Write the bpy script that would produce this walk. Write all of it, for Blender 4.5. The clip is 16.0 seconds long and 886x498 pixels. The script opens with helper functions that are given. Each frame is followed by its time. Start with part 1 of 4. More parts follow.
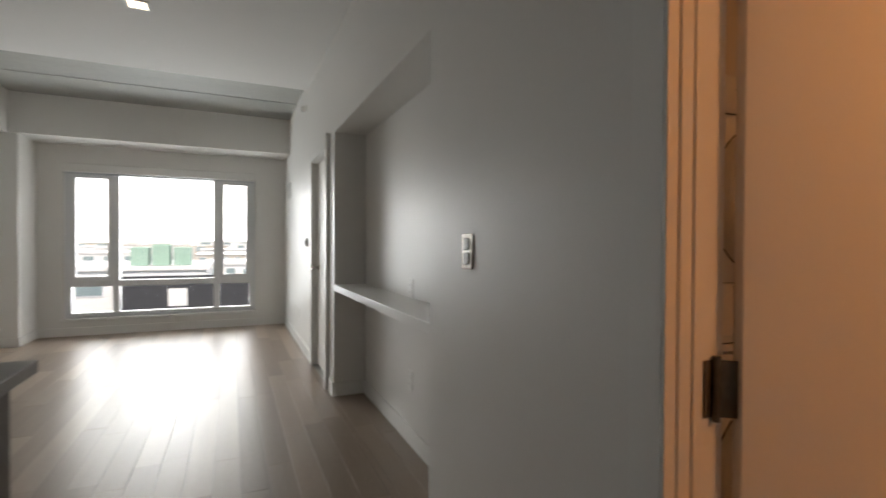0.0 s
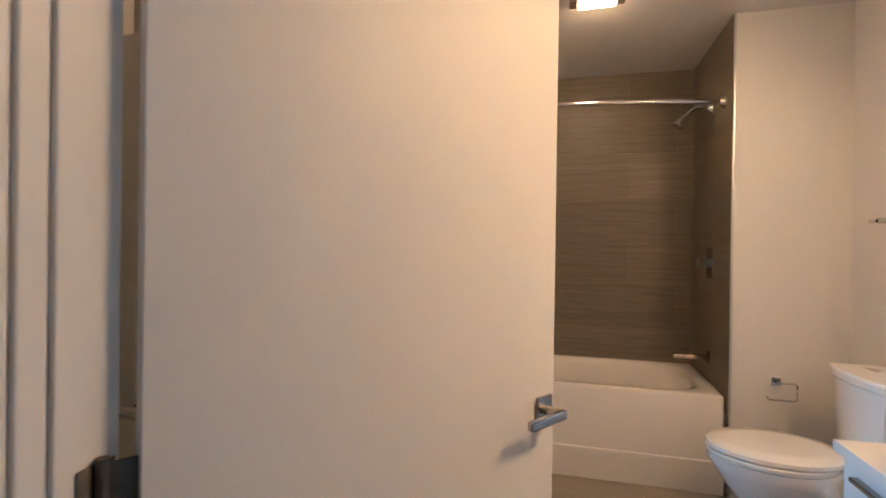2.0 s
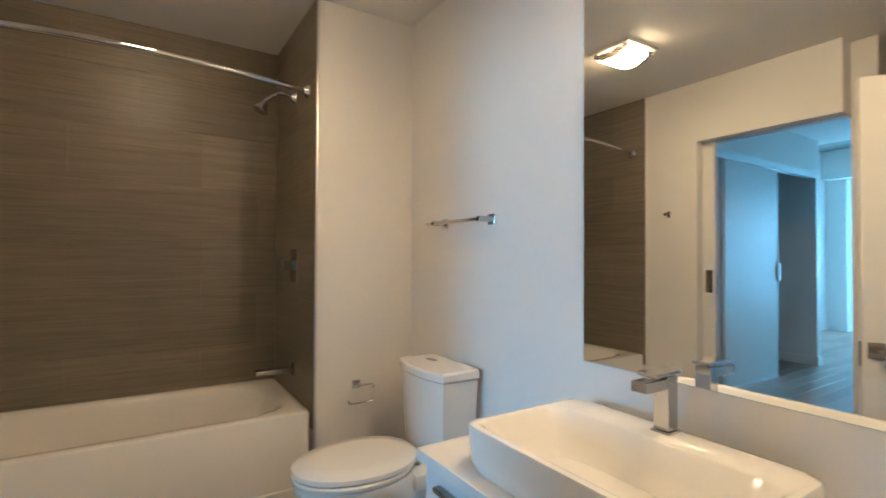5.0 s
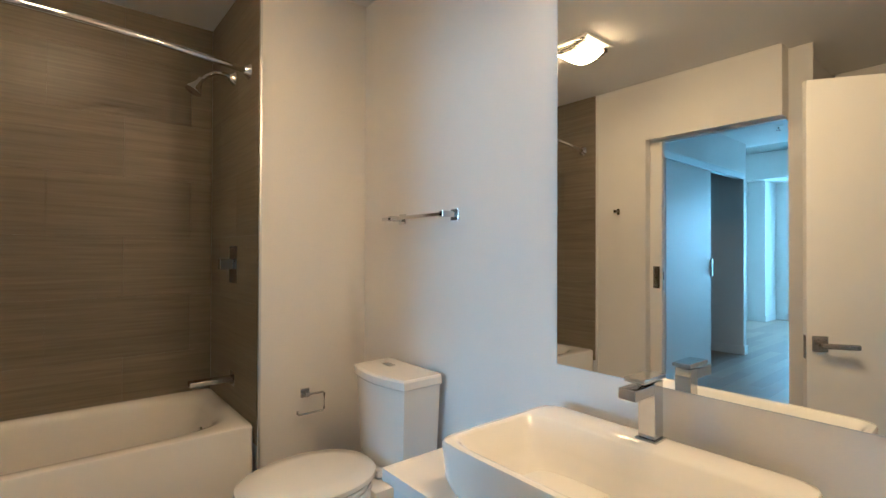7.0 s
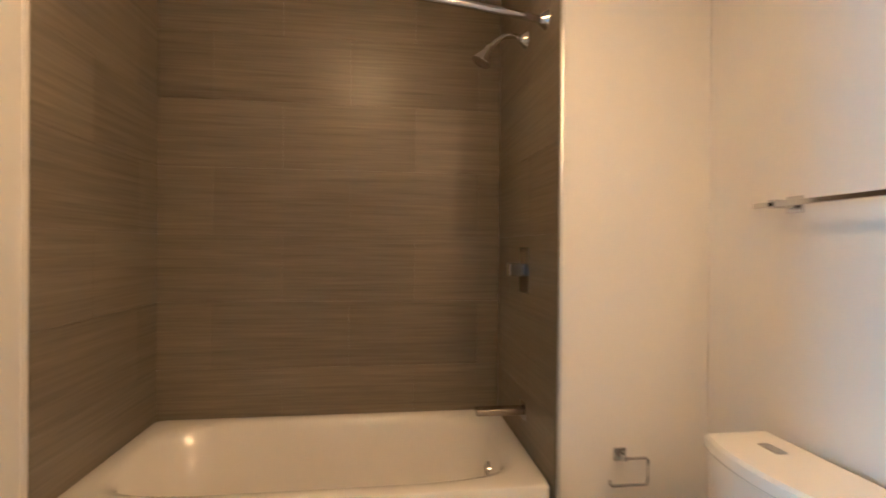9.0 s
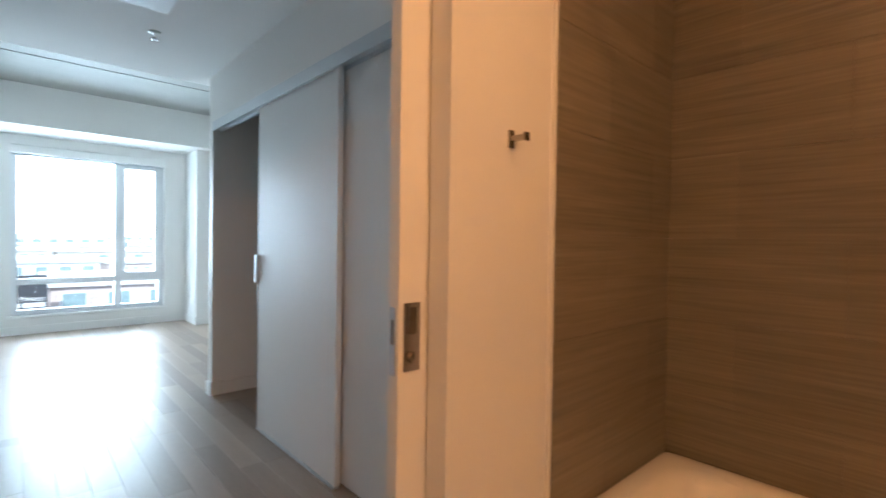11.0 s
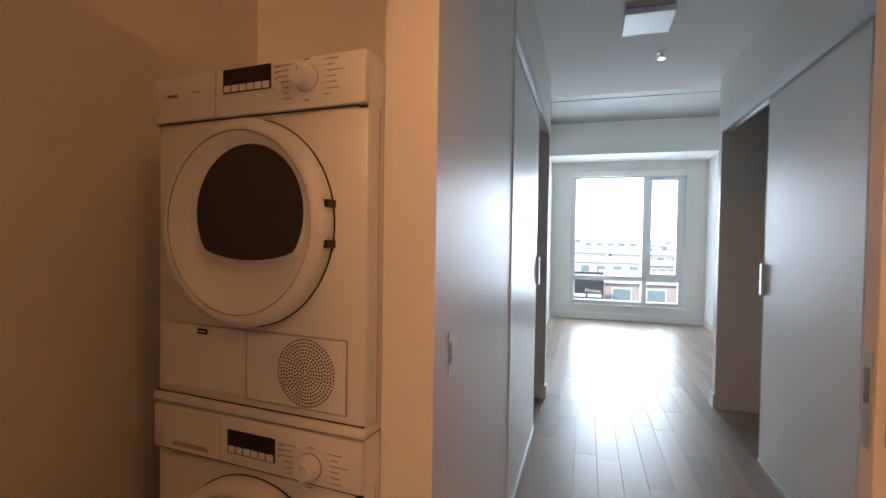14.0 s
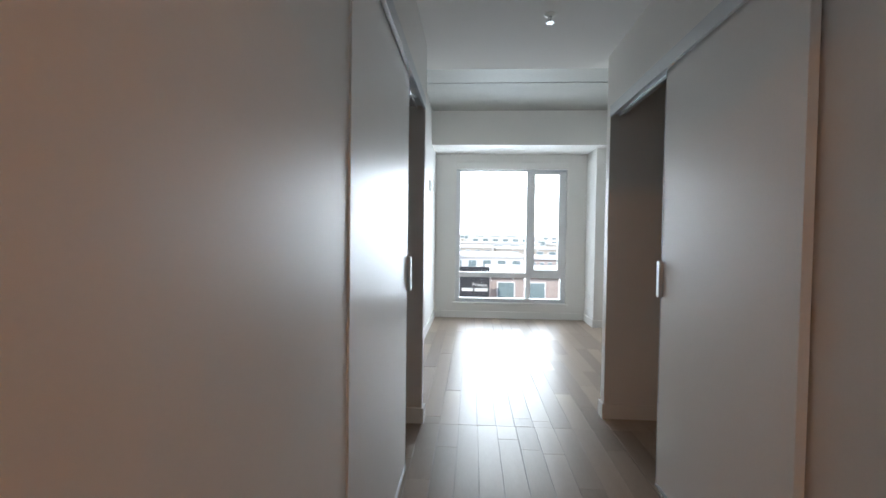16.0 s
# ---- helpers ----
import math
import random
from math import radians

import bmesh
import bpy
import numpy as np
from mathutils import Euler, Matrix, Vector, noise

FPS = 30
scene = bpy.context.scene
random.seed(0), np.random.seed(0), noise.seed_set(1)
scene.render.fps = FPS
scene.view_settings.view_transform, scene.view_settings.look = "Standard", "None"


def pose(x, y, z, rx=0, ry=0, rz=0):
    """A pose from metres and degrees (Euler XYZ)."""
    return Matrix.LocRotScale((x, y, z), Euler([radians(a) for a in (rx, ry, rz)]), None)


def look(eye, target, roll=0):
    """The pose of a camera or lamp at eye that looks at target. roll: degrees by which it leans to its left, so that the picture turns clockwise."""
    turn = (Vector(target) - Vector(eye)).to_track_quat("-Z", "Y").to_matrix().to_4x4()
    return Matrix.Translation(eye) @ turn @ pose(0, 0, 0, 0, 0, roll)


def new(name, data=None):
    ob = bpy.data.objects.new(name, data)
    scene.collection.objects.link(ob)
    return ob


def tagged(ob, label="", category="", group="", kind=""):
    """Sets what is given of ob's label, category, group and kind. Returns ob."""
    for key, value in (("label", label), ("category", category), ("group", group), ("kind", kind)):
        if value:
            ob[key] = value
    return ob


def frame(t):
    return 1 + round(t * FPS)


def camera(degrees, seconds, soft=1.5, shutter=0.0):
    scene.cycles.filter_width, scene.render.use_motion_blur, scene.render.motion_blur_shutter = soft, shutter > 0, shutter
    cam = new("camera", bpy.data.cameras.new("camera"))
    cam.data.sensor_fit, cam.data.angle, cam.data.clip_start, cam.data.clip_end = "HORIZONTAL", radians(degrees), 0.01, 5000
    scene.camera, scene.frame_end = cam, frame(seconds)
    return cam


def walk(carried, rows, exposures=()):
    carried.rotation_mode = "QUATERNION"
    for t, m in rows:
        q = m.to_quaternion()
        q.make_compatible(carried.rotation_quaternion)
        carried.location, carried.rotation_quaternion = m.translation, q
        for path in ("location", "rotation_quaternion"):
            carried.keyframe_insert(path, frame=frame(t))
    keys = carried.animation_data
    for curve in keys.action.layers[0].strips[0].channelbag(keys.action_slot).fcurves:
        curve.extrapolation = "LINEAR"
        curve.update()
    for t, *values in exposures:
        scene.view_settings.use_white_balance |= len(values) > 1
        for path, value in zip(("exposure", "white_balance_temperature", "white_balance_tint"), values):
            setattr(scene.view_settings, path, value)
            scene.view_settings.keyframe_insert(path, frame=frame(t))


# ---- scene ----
cam = camera(86.2, 16.0, shutter=0.35)
PATH = [
    (0, (-0.833, 1.228, 1.185), (-0.018, 3.054, 1.163), 0.3),
    (0.5, (-0.783, 1.285, 1.182), (0.446, 2.863, 1.168), 0.4),
    (1, (-0.737, 1.246, 1.194), (0.871, 2.436, 1.191), 0.4),
    (1.2, (-0.685, 1.244, 1.204), (1.045, 2.248, 1.208), 1.1),
    (1.3, (-0.644, 1.273, 1.203), (1.131, 2.195, 1.212), 1.2),
    (1.5, (-0.542, 1.278, 1.212), (1.300, 2.057, 1.214), 1.0),
    (2, (-0.440, 1.291, 1.236), (1.493, 1.802, 1.229), 0.8),
    (2.5, (-0.340, 1.340, 1.233), (1.632, 1.674, 1.233), 0.9),
    (3, (-0.251, 1.368, 1.229), (1.745, 1.495, 1.233), 0.8),
    (3.5, (-0.154, 1.308, 1.233), (1.841, 1.174, 1.240), 0.7),
    (4, (-0.070, 1.242, 1.227), (1.881, 0.801, 1.238), 0.6),
    (4.5, (-0.008, 1.213, 1.229), (1.832, 0.430, 1.246), 0.4),
    (5, (0.050, 1.180, 1.219), (1.738, 0.107, 1.252), 0.3),
    (5.2, (0.061, 1.176, 1.219), (1.685, 0.010, 1.255), 0.1),
    (7.3, (0.271, 1.162, 1.229), (1.815, -0.108, 1.246), 0.2),
    (7.5, (0.347, 1.151, 1.238), (1.944, -0.053, 1.249), 0.3),
    (8, (0.492, 1.081, 1.242), (2.223, 0.081, 1.249), 0.4),
    (8.2, (0.550, 1.034, 1.242), (2.345, 0.151, 1.251), 0.4),
    (10.3, (1.058, 1.135, 1.282), (2.810, 2.099, 1.241), 0.4),
    (10.5, (1.070, 1.159, 1.277), (2.720, 2.288, 1.241), 0.5),
    (11, (1.135, 1.262, 1.277), (2.479, 2.743, 1.244), 0.8),
    (11.5, (1.167, 1.299, 1.292), (2.156, 3.036, 1.248), 0.3),
    (12, (1.218, 1.248, 1.297), (1.804, 3.160, 1.260), 0.7),
    (12.5, (1.262, 1.202, 1.298), (1.427, 3.195, 1.259), 1.1),
    (13, (1.297, 1.193, 1.293), (1.092, 3.182, 1.251), 0.9),
    (13.5, (1.322, 1.207, 1.292), (0.867, 3.154, 1.248), 0.9),
    (14, (1.334, 1.220, 1.292), (0.758, 3.135, 1.245), 0.9),
    (14.5, (1.330, 1.302, 1.287), (0.744, 3.213, 1.234), 1.0),
    (15, (1.335, 1.486, 1.284), (0.869, 3.430, 1.224), 1.0),
    (15.5, (1.343, 1.660, 1.286), (1.065, 3.640, 1.227), 0.8),
    (16, (1.372, 1.929, 1.287), (1.247, 3.925, 1.230), 0.8),
]
EXPO = [(0, 0.6, 7200, 14), (1, 1.1, 6900, 12), (1.5, 1.36, 5300, 3), (2, 1.48, 3950, -11), (2.5, 1.53, 3450, -18), (3.5, 1.44, 3300, -18), (4.5, 1.45, 3350, -18), (5, 1.44, 3600, -20), (7.4, 1.4, 3700, -20), (8, 1.75, 3750, -19), (9.5, 1.75, 4300, -13), (10.5, 1.75, 4600, -8), (11, 1.42, 5400, 2), (11.5, 1.0, 5500, 4), (12.5, 0.76, 5600, 7), (14.5, 0.96, 5950, 9), (15, 0.94, 6000, 9), (15.5, 0.72, 6000, 9), (16, 0.68, 6200, 10)]
walk(cam, [(t, look(eye, target, roll)) for t, eye, target, roll in PATH], EXPO)

# ---- world and lights ----
world = bpy.data.worlds.new("sky")
scene.world = world
world.use_nodes = True
wn = world.node_tree.nodes
sky = wn.new("ShaderNodeTexSky")
sky.sky_type = "NISHITA"
sky.sun_disc = False
sky.sun_elevation = radians(48)
sky.sun_rotation = radians(150)
wn["Background"].inputs["Strength"].default_value = 0.15
world.node_tree.links.new(sky.outputs[0], wn["Background"].inputs["Color"])

sun_data = bpy.data.lights.new("sun", "SUN")
sun_data.energy, sun_data.angle, sun_data.color = 3.5, radians(0.5), (1.0, 0.95, 0.88)
sun = new("sun", sun_data)
sun.matrix_world = look((0, -20, 30), (7, -8, 14))


def area(name, eye, target, w, h, watts, color):
    d = bpy.data.lights.new(name, "AREA")
    d.shape, d.size, d.size_y, d.energy, d.color = "RECTANGLE", w, h, watts, color
    ob = new(name, d)
    ob.matrix_world = look(eye, target)
    return ob


DAY = (0.80, 0.92, 1.0)
WARM = (1.0, 0.42, 0.14)
area("living_window_light", (-1.63, 8.95, 1.25), (-1.63, 0, 1.1), 2.0, 1.7, 58, DAY)
area("bedroom_window_light", (1.95, 9.8, 1.35), (1.95, 0, 1.1), 1.45, 2.0, 64, DAY)
area("vanity_lamp_light", (.62, .095, 2.235), (.62, 1.0, 1.45), 0.56, 0.05, 7.4, WARM)


# ---- materials ----
def material(name, color, rough=0.5, metal=0.0, vary=0.06, scale=3.0, fine=60.0, bump=0.05, dist=0.002, stretch=(1, 1, 1), coat=0.0, rand=0.0, clear=0.0):
    m = bpy.data.materials.new(name)
    m.use_nodes = True
    n, l = m.node_tree.nodes, m.node_tree.links
    b = n["Principled BSDF"]
    b.inputs["Roughness"].default_value = rough
    b.inputs["Metallic"].default_value = metal
    b.inputs["Coat Weight"].default_value = coat
    b.inputs["Coat Roughness"].default_value = 0.08
    b.inputs["Transmission Weight"].default_value = clear
    tc = n.new("ShaderNodeTexCoord")
    geo = n.new("ShaderNodeNewGeometry")
    mp = n.new("ShaderNodeMapping")
    mp.inputs["Scale"].default_value = stretch
    l.new(geo.outputs["Position"], mp.inputs["Vector"])
    big = n.new("ShaderNodeTexNoise")
    big.inputs["Scale"].default_value = scale
    big.inputs["Detail"].default_value = 4
    small = n.new("ShaderNodeTexNoise")
    small.inputs["Scale"].default_value = fine
    small.inputs["Detail"].default_value = 3
    for t in (big, small):
        l.new(mp.outputs[0], t.inputs["Vector"])
    info = n.new("ShaderNodeObjectInfo")
    add = n.new("ShaderNodeMath")
    add.operation = "ADD"
    l.new(big.outputs["Fac"], add.inputs[0])
    l.new(small.outputs["Fac"], add.inputs[1])
    rnd = n.new("ShaderNodeMath")
    rnd.operation = "MULTIPLY_ADD"
    rnd.inputs[1].default_value = rand
    l.new(info.outputs["Random"], rnd.inputs[0])
    l.new(add.outputs[0], rnd.inputs[2])
    ramp = n.new("ShaderNodeValToRGB")
    lo = [max(0, c * (1 - vary)) for c in color]
    hi = [min(1, c * (1 + vary)) for c in color]
    ramp.color_ramp.elements[0].color = (*lo, 1)
    ramp.color_ramp.elements[1].color = (*hi, 1)
    half = n.new("ShaderNodeMath")
    half.operation = "MULTIPLY_ADD"
    half.inputs[1].default_value = 1.6 / (2 + rand)
    half.inputs[2].default_value = -0.3
    l.new(rnd.outputs[0], half.inputs[0])
    l.new(half.outputs[0], ramp.inputs[0])
    l.new(ramp.outputs[0], b.inputs["Base Color"])
    rr = n.new("ShaderNodeMath")
    rr.operation = "MULTIPLY_ADD"
    rr.inputs[1].default_value = 0.12 * rough
    rr.inputs[2].default_value = rough * 0.94
    l.new(big.outputs["Fac"], rr.inputs[0])
    l.new(rr.outputs[0], b.inputs["Roughness"])
    if bump:
        bp = n.new("ShaderNodeBump")
        bp.inputs["Strength"].default_value = bump
        bp.inputs["Distance"].default_value = dist
        l.new(small.outputs["Fac"], bp.inputs["Height"])
        l.new(bp.outputs[0], b.inputs["Normal"])
    return m


def glow(name, color, strength):
    m = bpy.data.materials.new(name)
    m.use_nodes = True
    b = m.node_tree.nodes["Principled BSDF"]
    b.inputs["Base Color"].default_value = (0.9, 0.9, 0.88, 1)
    b.inputs["Emission Color"].default_value = (*color, 1)
    b.inputs["Emission Strength"].default_value = strength
    return m


def glass_mat(name, color=(1, 1, 1), rough=0.0):
    m = bpy.data.materials.new(name)
    m.use_nodes = True
    n, l = m.node_tree.nodes, m.node_tree.links
    n.remove(n["Principled BSDF"])
    tr, gl, mix, lw = n.new("ShaderNodeBsdfTransparent"), n.new("ShaderNodeBsdfGlossy"), n.new("ShaderNodeMixShader"), n.new("ShaderNodeFresnel")
    tr.inputs["Color"].default_value = (*color, 1)
    gl.inputs["Roughness"].default_value = rough
    l.new(lw.outputs[0], mix.inputs[0])
    l.new(tr.outputs[0], mix.inputs[1])
    l.new(gl.outputs[0], mix.inputs[2])
    l.new(mix.outputs[0], n["Material Output"].inputs["Surface"])
    return m


PAINT = material("wall_paint", (0.79, 0.775, 0.745), 0.42, vary=0.03, scale=1.4, fine=160, bump=0.12, dist=0.0015)
CEIL = material("ceiling_paint", (0.78, 0.77, 0.75), 0.8, vary=0.02, fine=200, bump=0.08)
TRIM = material("trim_paint", (0.80, 0.79, 0.76), 0.35, vary=0.02, fine=120, bump=0.04)
DOOR = material("door_paint", (0.80, 0.78, 0.74), 0.52, vary=0.03, scale=2, fine=140, bump=0.12, dist=0.001, stretch=(3, 3, 1))
PANEL = material("closet_panel", (0.78, 0.77, 0.75), 0.36, vary=0.03, scale=2, fine=90, bump=0.05)
OAK = material("oak_plank", (0.30, 0.232, 0.180), 0.36, vary=0.30, scale=1.8, fine=24, bump=0.12, dist=0.0012, stretch=(9, 0.8, 9), rand=1.5)
OAK.node_tree.nodes["Principled BSDF"].inputs["Specular IOR Level"].default_value = 0.36
TILE = material("brown_tile", (0.190, 0.164, 0.122), 0.38, vary=0.46, scale=1.9, fine=4.6, bump=0.05, stretch=(0.8, 0.8, 24), rand=0.3)
GROUT = material("grout", (0.15, 0.12, 0.095), 0.8, vary=0.1, fine=90)
FTILE = material("floor_tile", (0.30, 0.26, 0.205), 0.4, vary=0.16, scale=4, fine=40, stretch=(6, 1, 1), rand=0.6)
CONC = material("concrete", (0.37, 0.37, 0.345), 0.6, vary=0.22, scale=1.3, fine=26, bump=0.25, dist=0.004, stretch=(1, 2.5, 1))
CERAMIC = material("white_ceramic", (0.84, 0.83, 0.80), 0.12, vary=0.01, bump=0.0, coat=0.5)
ENAMEL = material("tub_enamel", (0.82, 0.80, 0.76), 0.14, vary=0.015, bump=0.0, coat=0.4)
APPL = material("appliance_white", (0.80, 0.80, 0.79), 0.32, vary=0.015, fine=220, bump=0.02)
CHROME = material("chrome", (0.58, 0.58, 0.59), 0.10, 1.0, vary=0.04, scale=12, bump=0.0)
NICKEL = material("satin_nickel", (0.40, 0.37, 0.33), 0.26, 1.0, vary=0.08, scale=20, bump=0.02)
ALU = material("aluminium", (0.62, 0.64, 0.66), 0.38, 0.9, vary=0.05, scale=8, bump=0.02, stretch=(4, 1, 30))
BRONZE = material("aged_hinge", (0.16, 0.13, 0.10), 0.42, 0.9, vary=0.25, scale=30)
DARK = material("black_plastic", (0.018, 0.017, 0.016), 0.22, vary=0.1)
SMOKE = material("smoked_glass", (0.014, 0.010, 0.008), 0.05, vary=0.05, bump=0.0, coat=1.0)
GREY = material("grey_print", (0.42, 0.41, 0.40), 0.6, vary=0.1)
RED = material("red_print", (0.33, 0.12, 0.10), 0.6, vary=0.1)
VINYL = material("window_vinyl", (0.78, 0.79, 0.80), 0.4, vary=0.02)
COUNTER = material("white_quartz", (0.80, 0.79, 0.77), 0.2, vary=0.03, scale=14, fine=240, bump=0.0)
DKSTONE = material("grey_stone", (0.17, 0.165, 0.16), 0.28, vary=0.2, scale=14, fine=150, bump=0.02)
CABINET = material("dark_laminate", (0.115, 0.105, 0.10), 0.4, vary=0.15, scale=3, fine=40, stretch=(6, 6, 1))
VANITY = material("vanity_lacquer", (0.76, 0.77, 0.78), 0.22, vary=0.015)
MIRROR = bpy.data.materials.new("mirror_glass")
MIRROR.use_nodes = True
mb = MIRROR.node_tree.nodes["Principled BSDF"]
mb.inputs["Base Color"].default_value = (0.88, 0.90, 0.89, 1)
mb.inputs["Metallic"].default_value = 1.0
mb.inputs["Roughness"].default_value = 0.0
GLASS = glass_mat("window_glass")
LAMPGLOW = glow("lamp_glass_lit", WARM, 31)
BARGLOW = glow("bar_glass_lit", WARM, 8)
OFFGLASS = material("frosted_glass", (0.72, 0.75, 0.76), 0.35, vary=0.02)
SPOTGLOW = glow("spot_lit", (1.0, 0.7, 0.42), 6)
BRICK = material("far_brick", (0.45, 0.37, 0.33), 0.8, vary=0.25, scale=2, fine=9)
FARWHITE = material("far_white", (0.74, 0.74, 0.72), 0.8, vary=0.1, scale=1)
FARTAN = material("far_tan", (0.52, 0.47, 0.40), 0.8, vary=0.1, scale=1)
FARDARK = material("far_dark", (0.035, 0.037, 0.042), 0.6, vary=0.3)
FARGLASS = material("far_glass", (0.06, 0.10, 0.11), 0.15, vary=0.3)
COPPER = material("green_roof", (0.28, 0.42, 0.34), 0.7, vary=0.2)
ASPHALT = material("asphalt", (0.05, 0.05, 0.052), 0.9, vary=0.3, scale=0.5, fine=6)
FARWIN = material("far_panes", (0.22, 0.29, 0.30), 0.2, vary=0.3)

# ---- helpers for building ----
ORIGIN = {}
LIFT = [0.0]               # height added to wall-hung bathroom things


def box(x0, y0, z0, x1, y1, z1, bevel=0.0, bm=None):
    bm = bm or bmesh.new()
    m = Matrix.Translation(((x0 + x1) / 2, (y0 + y1) / 2, (z0 + z1) / 2)) @ Matrix.Diagonal((abs(x1 - x0), abs(y1 - y0), abs(z1 - z0), 1))
    r = bmesh.ops.create_cube(bm, size=1, matrix=m)
    if bevel:
        es = list({e for v in r["verts"] for e in v.link_edges})
        bmesh.ops.bevel(bm, geom=es, offset=bevel, segments=2, affect="EDGES", profile=0.5)
    return bm


def boxes(*rows):
    bm = bmesh.new()
    for r in rows:
        box(*r, bm=bm)
    return bm


def mesh_of(name, bm, mat, smooth=False, angle=40):
    bmesh.ops.recalc_face_normals(bm, faces=bm.faces[:])
    if smooth:
        for f in bm.faces:
            f.smooth = True
        lim = radians(angle)
        for e in bm.edges:
            if len(e.link_faces) == 2 and e.calc_face_angle(0) > lim:
                e.smooth = False
    me = bpy.data.meshes.new(name)
    bm.to_mesh(me)
    bm.free()
    me.materials.append(mat)
    return me


def thing(name, at, label, category, group="", rz=0.0):
    ob = new(name)
    ob.empty_display_size = 0.05
    ob.matrix_basis = pose(at[0], at[1], at[2] + LIFT[0], 0, 0, rz)
    ORIGIN[ob.name] = Vector(at)
    return tagged(ob, label, category, group)


def part(name, bm, mat, parent, label="", smooth=False, local=False, angle=40):
    if not local:
        bmesh.ops.translate(bm, vec=-ORIGIN[parent.name], verts=bm.verts[:])
    ob = new(name, mesh_of(name, bm, mat, smooth, angle))
    ob.parent = parent
    ORIGIN[ob.name] = ORIGIN[parent.name]
    return tagged(ob, label) if label else ob


def single(name, bm, mat, at, label, category, smooth=False, group=""):
    bmesh.ops.translate(bm, vec=-Vector(at), verts=bm.verts[:])
    ob = new(name, mesh_of(name, bm, mat, smooth))
    ob.location = (at[0], at[1], at[2] + LIFT[0])
    ORIGIN[ob.name] = Vector(at)
    return tagged(ob, label, category, group)


def structure(name, bm, mat, label):
    ob = new(name, mesh_of(name, bm, mat))
    ORIGIN[ob.name] = Vector((0, 0, 0))
    return tagged(ob, label, kind="structure")


def ring(cx, cy, z, rx, ry, n=40, e=2.0):
    out = []
    for i in range(n):
        a = 2 * math.pi * i / n
        c, s = math.cos(a), math.sin(a)
        out.append((cx + rx * math.copysign(abs(c) ** (2 / e), c), cy + ry * math.copysign(abs(s) ** (2 / e), s), z))
    return out


def loft(rings, cap0=True, cap1=True, bm=None):
    bm = bm or bmesh.new()
    rows = [[bm.verts.new(p) for p in r] for r in rings]
    n = len(rows[0])
    for a, b in zip(rows, rows[1:]):
        for i in range(n):
            bm.faces.new((a[i], a[(i + 1) % n], b[(i + 1) % n], b[i]))
    if cap0:
        bm.faces.new(rows[0])
    if cap1:
        bm.faces.new(rows[-1])
    return bm


def lathe(profile, at, axis="y", n=48, cap=True):
    """Turns rows of (radius, distance along the axis) about an axis through at."""
    x, y, z = at
    rings = []
    for r, d in profile:
        row = []
        for i in range(n):
            a = 2 * math.pi * i / n
            u, v = r * math.cos(a), r * math.sin(a)
            row.append((x + u, y + d, z + v) if axis == "y" else (x + u, y + v, z + d) if axis == "z" else (x + d, y + u, z + v))
        rings.append(row)
    return loft(rings, cap, cap)


def tube(points, r, n=12):
    """A round bar along a line of points."""
    pts = [Vector(p) for p in points]
    rings = []
    for i, p in enumerate(pts):
        d = (pts[min(i + 1, len(pts) - 1)] - pts[max(i - 1, 0)]).normalized()
        q = d.to_track_quat("Z", "Y")
        rings.append([p + q @ Vector((r * math.cos(2 * math.pi * k / n), r * math.sin(2 * math.pi * k / n), 0)) for k in range(n)])
    return loft(rings)


# ---- structure ----
H0, H1 = -0.11, 0.04     # entry wall: hall face, bathroom face
BC = 2.42                # bathroom ceiling
HC = 2.78                # hall ceiling
CC = 2.58                # bedroom passage ceiling
NY = 2.02                # north wall of the bathroom
LY, BY = 8.55, 9.38      # living and bedroom window walls
XL = -3.35               # living room's far side wall

structure("floor_base", boxes((XL - .15, -2.0, -.20, 3.4, BY + .25, -.012)), CONC, "concrete slab under the floors")
structure("wall_entry", boxes((H0, -2.0, 0, H1, .93, 3.1), (H0, .93, 1.99, H1, 1.870, 3.1), (H0, 1.870, 0, H1, 2.975, 3.1),
                              (H0, 2.975, 2.04, .137, 4.91, 3.1), (.137, 2.975, 0, .27, 4.91, 3.1), (H1, 2.94, 0, .137, 2.975, 3.1),
                              (H0, 4.91, 0, .20, 5.17, 3.1), (H0, 5.17, 1.96, .0, 5.96, 3.1), (H0, 5.96, 0, .0, LY, 3.1)), PAINT,
          "white painted wall with a recessed shelf niche and doorways")
structure("wall_south", boxes((H1, -.15, 0, 3.1, 0, 3.1)), PAINT, "white painted bathroom wall behind vanity and toilet")
structure("wall_chase", boxes((2.21, 0, 0, 2.972, .498, BC)), PAINT, "white painted wing wall beside the bathtub")
structure("wall_east", boxes((2.972, -.15, 0, 3.1, 2.2, 3.1)), PAINT, "plain wall behind the bathtub")
structure("wall_north", boxes((1.84, NY, 0, 2.972, 2.085, 3.1), (1.84, 2.145, 0, 2.322, 2.20, 3.1), (1.04, NY, 2.015, 1.84, 2.20, 3.1), (2.322, 2.145, 0, 3.1, 2.20, 3.1),
                              (2.21, 2.012, 0, 2.225, NY, BC)), PAINT,
          "white painted wall with a pocket door opening")
structure("wall_laundry", boxes((.926, 2.138, 0, 1.042, 2.163, 3.1), (.982, 2.163, 0, 1.042, 2.40, 3.1), (.982, 2.40, 0, 1.035, 3.19, 3.1), (.932, 3.19, 0, 1.041, 3.20, 3.1), (.04, 2.86, 0, .965, 2.94, 3.1)), PAINT, "white painted walls round the laundry recess")
structure("ceiling_bathroom", boxes((H1, 0, BC, 2.972, 2.86, BC + .08)), CEIL, "white flat bathroom ceiling")
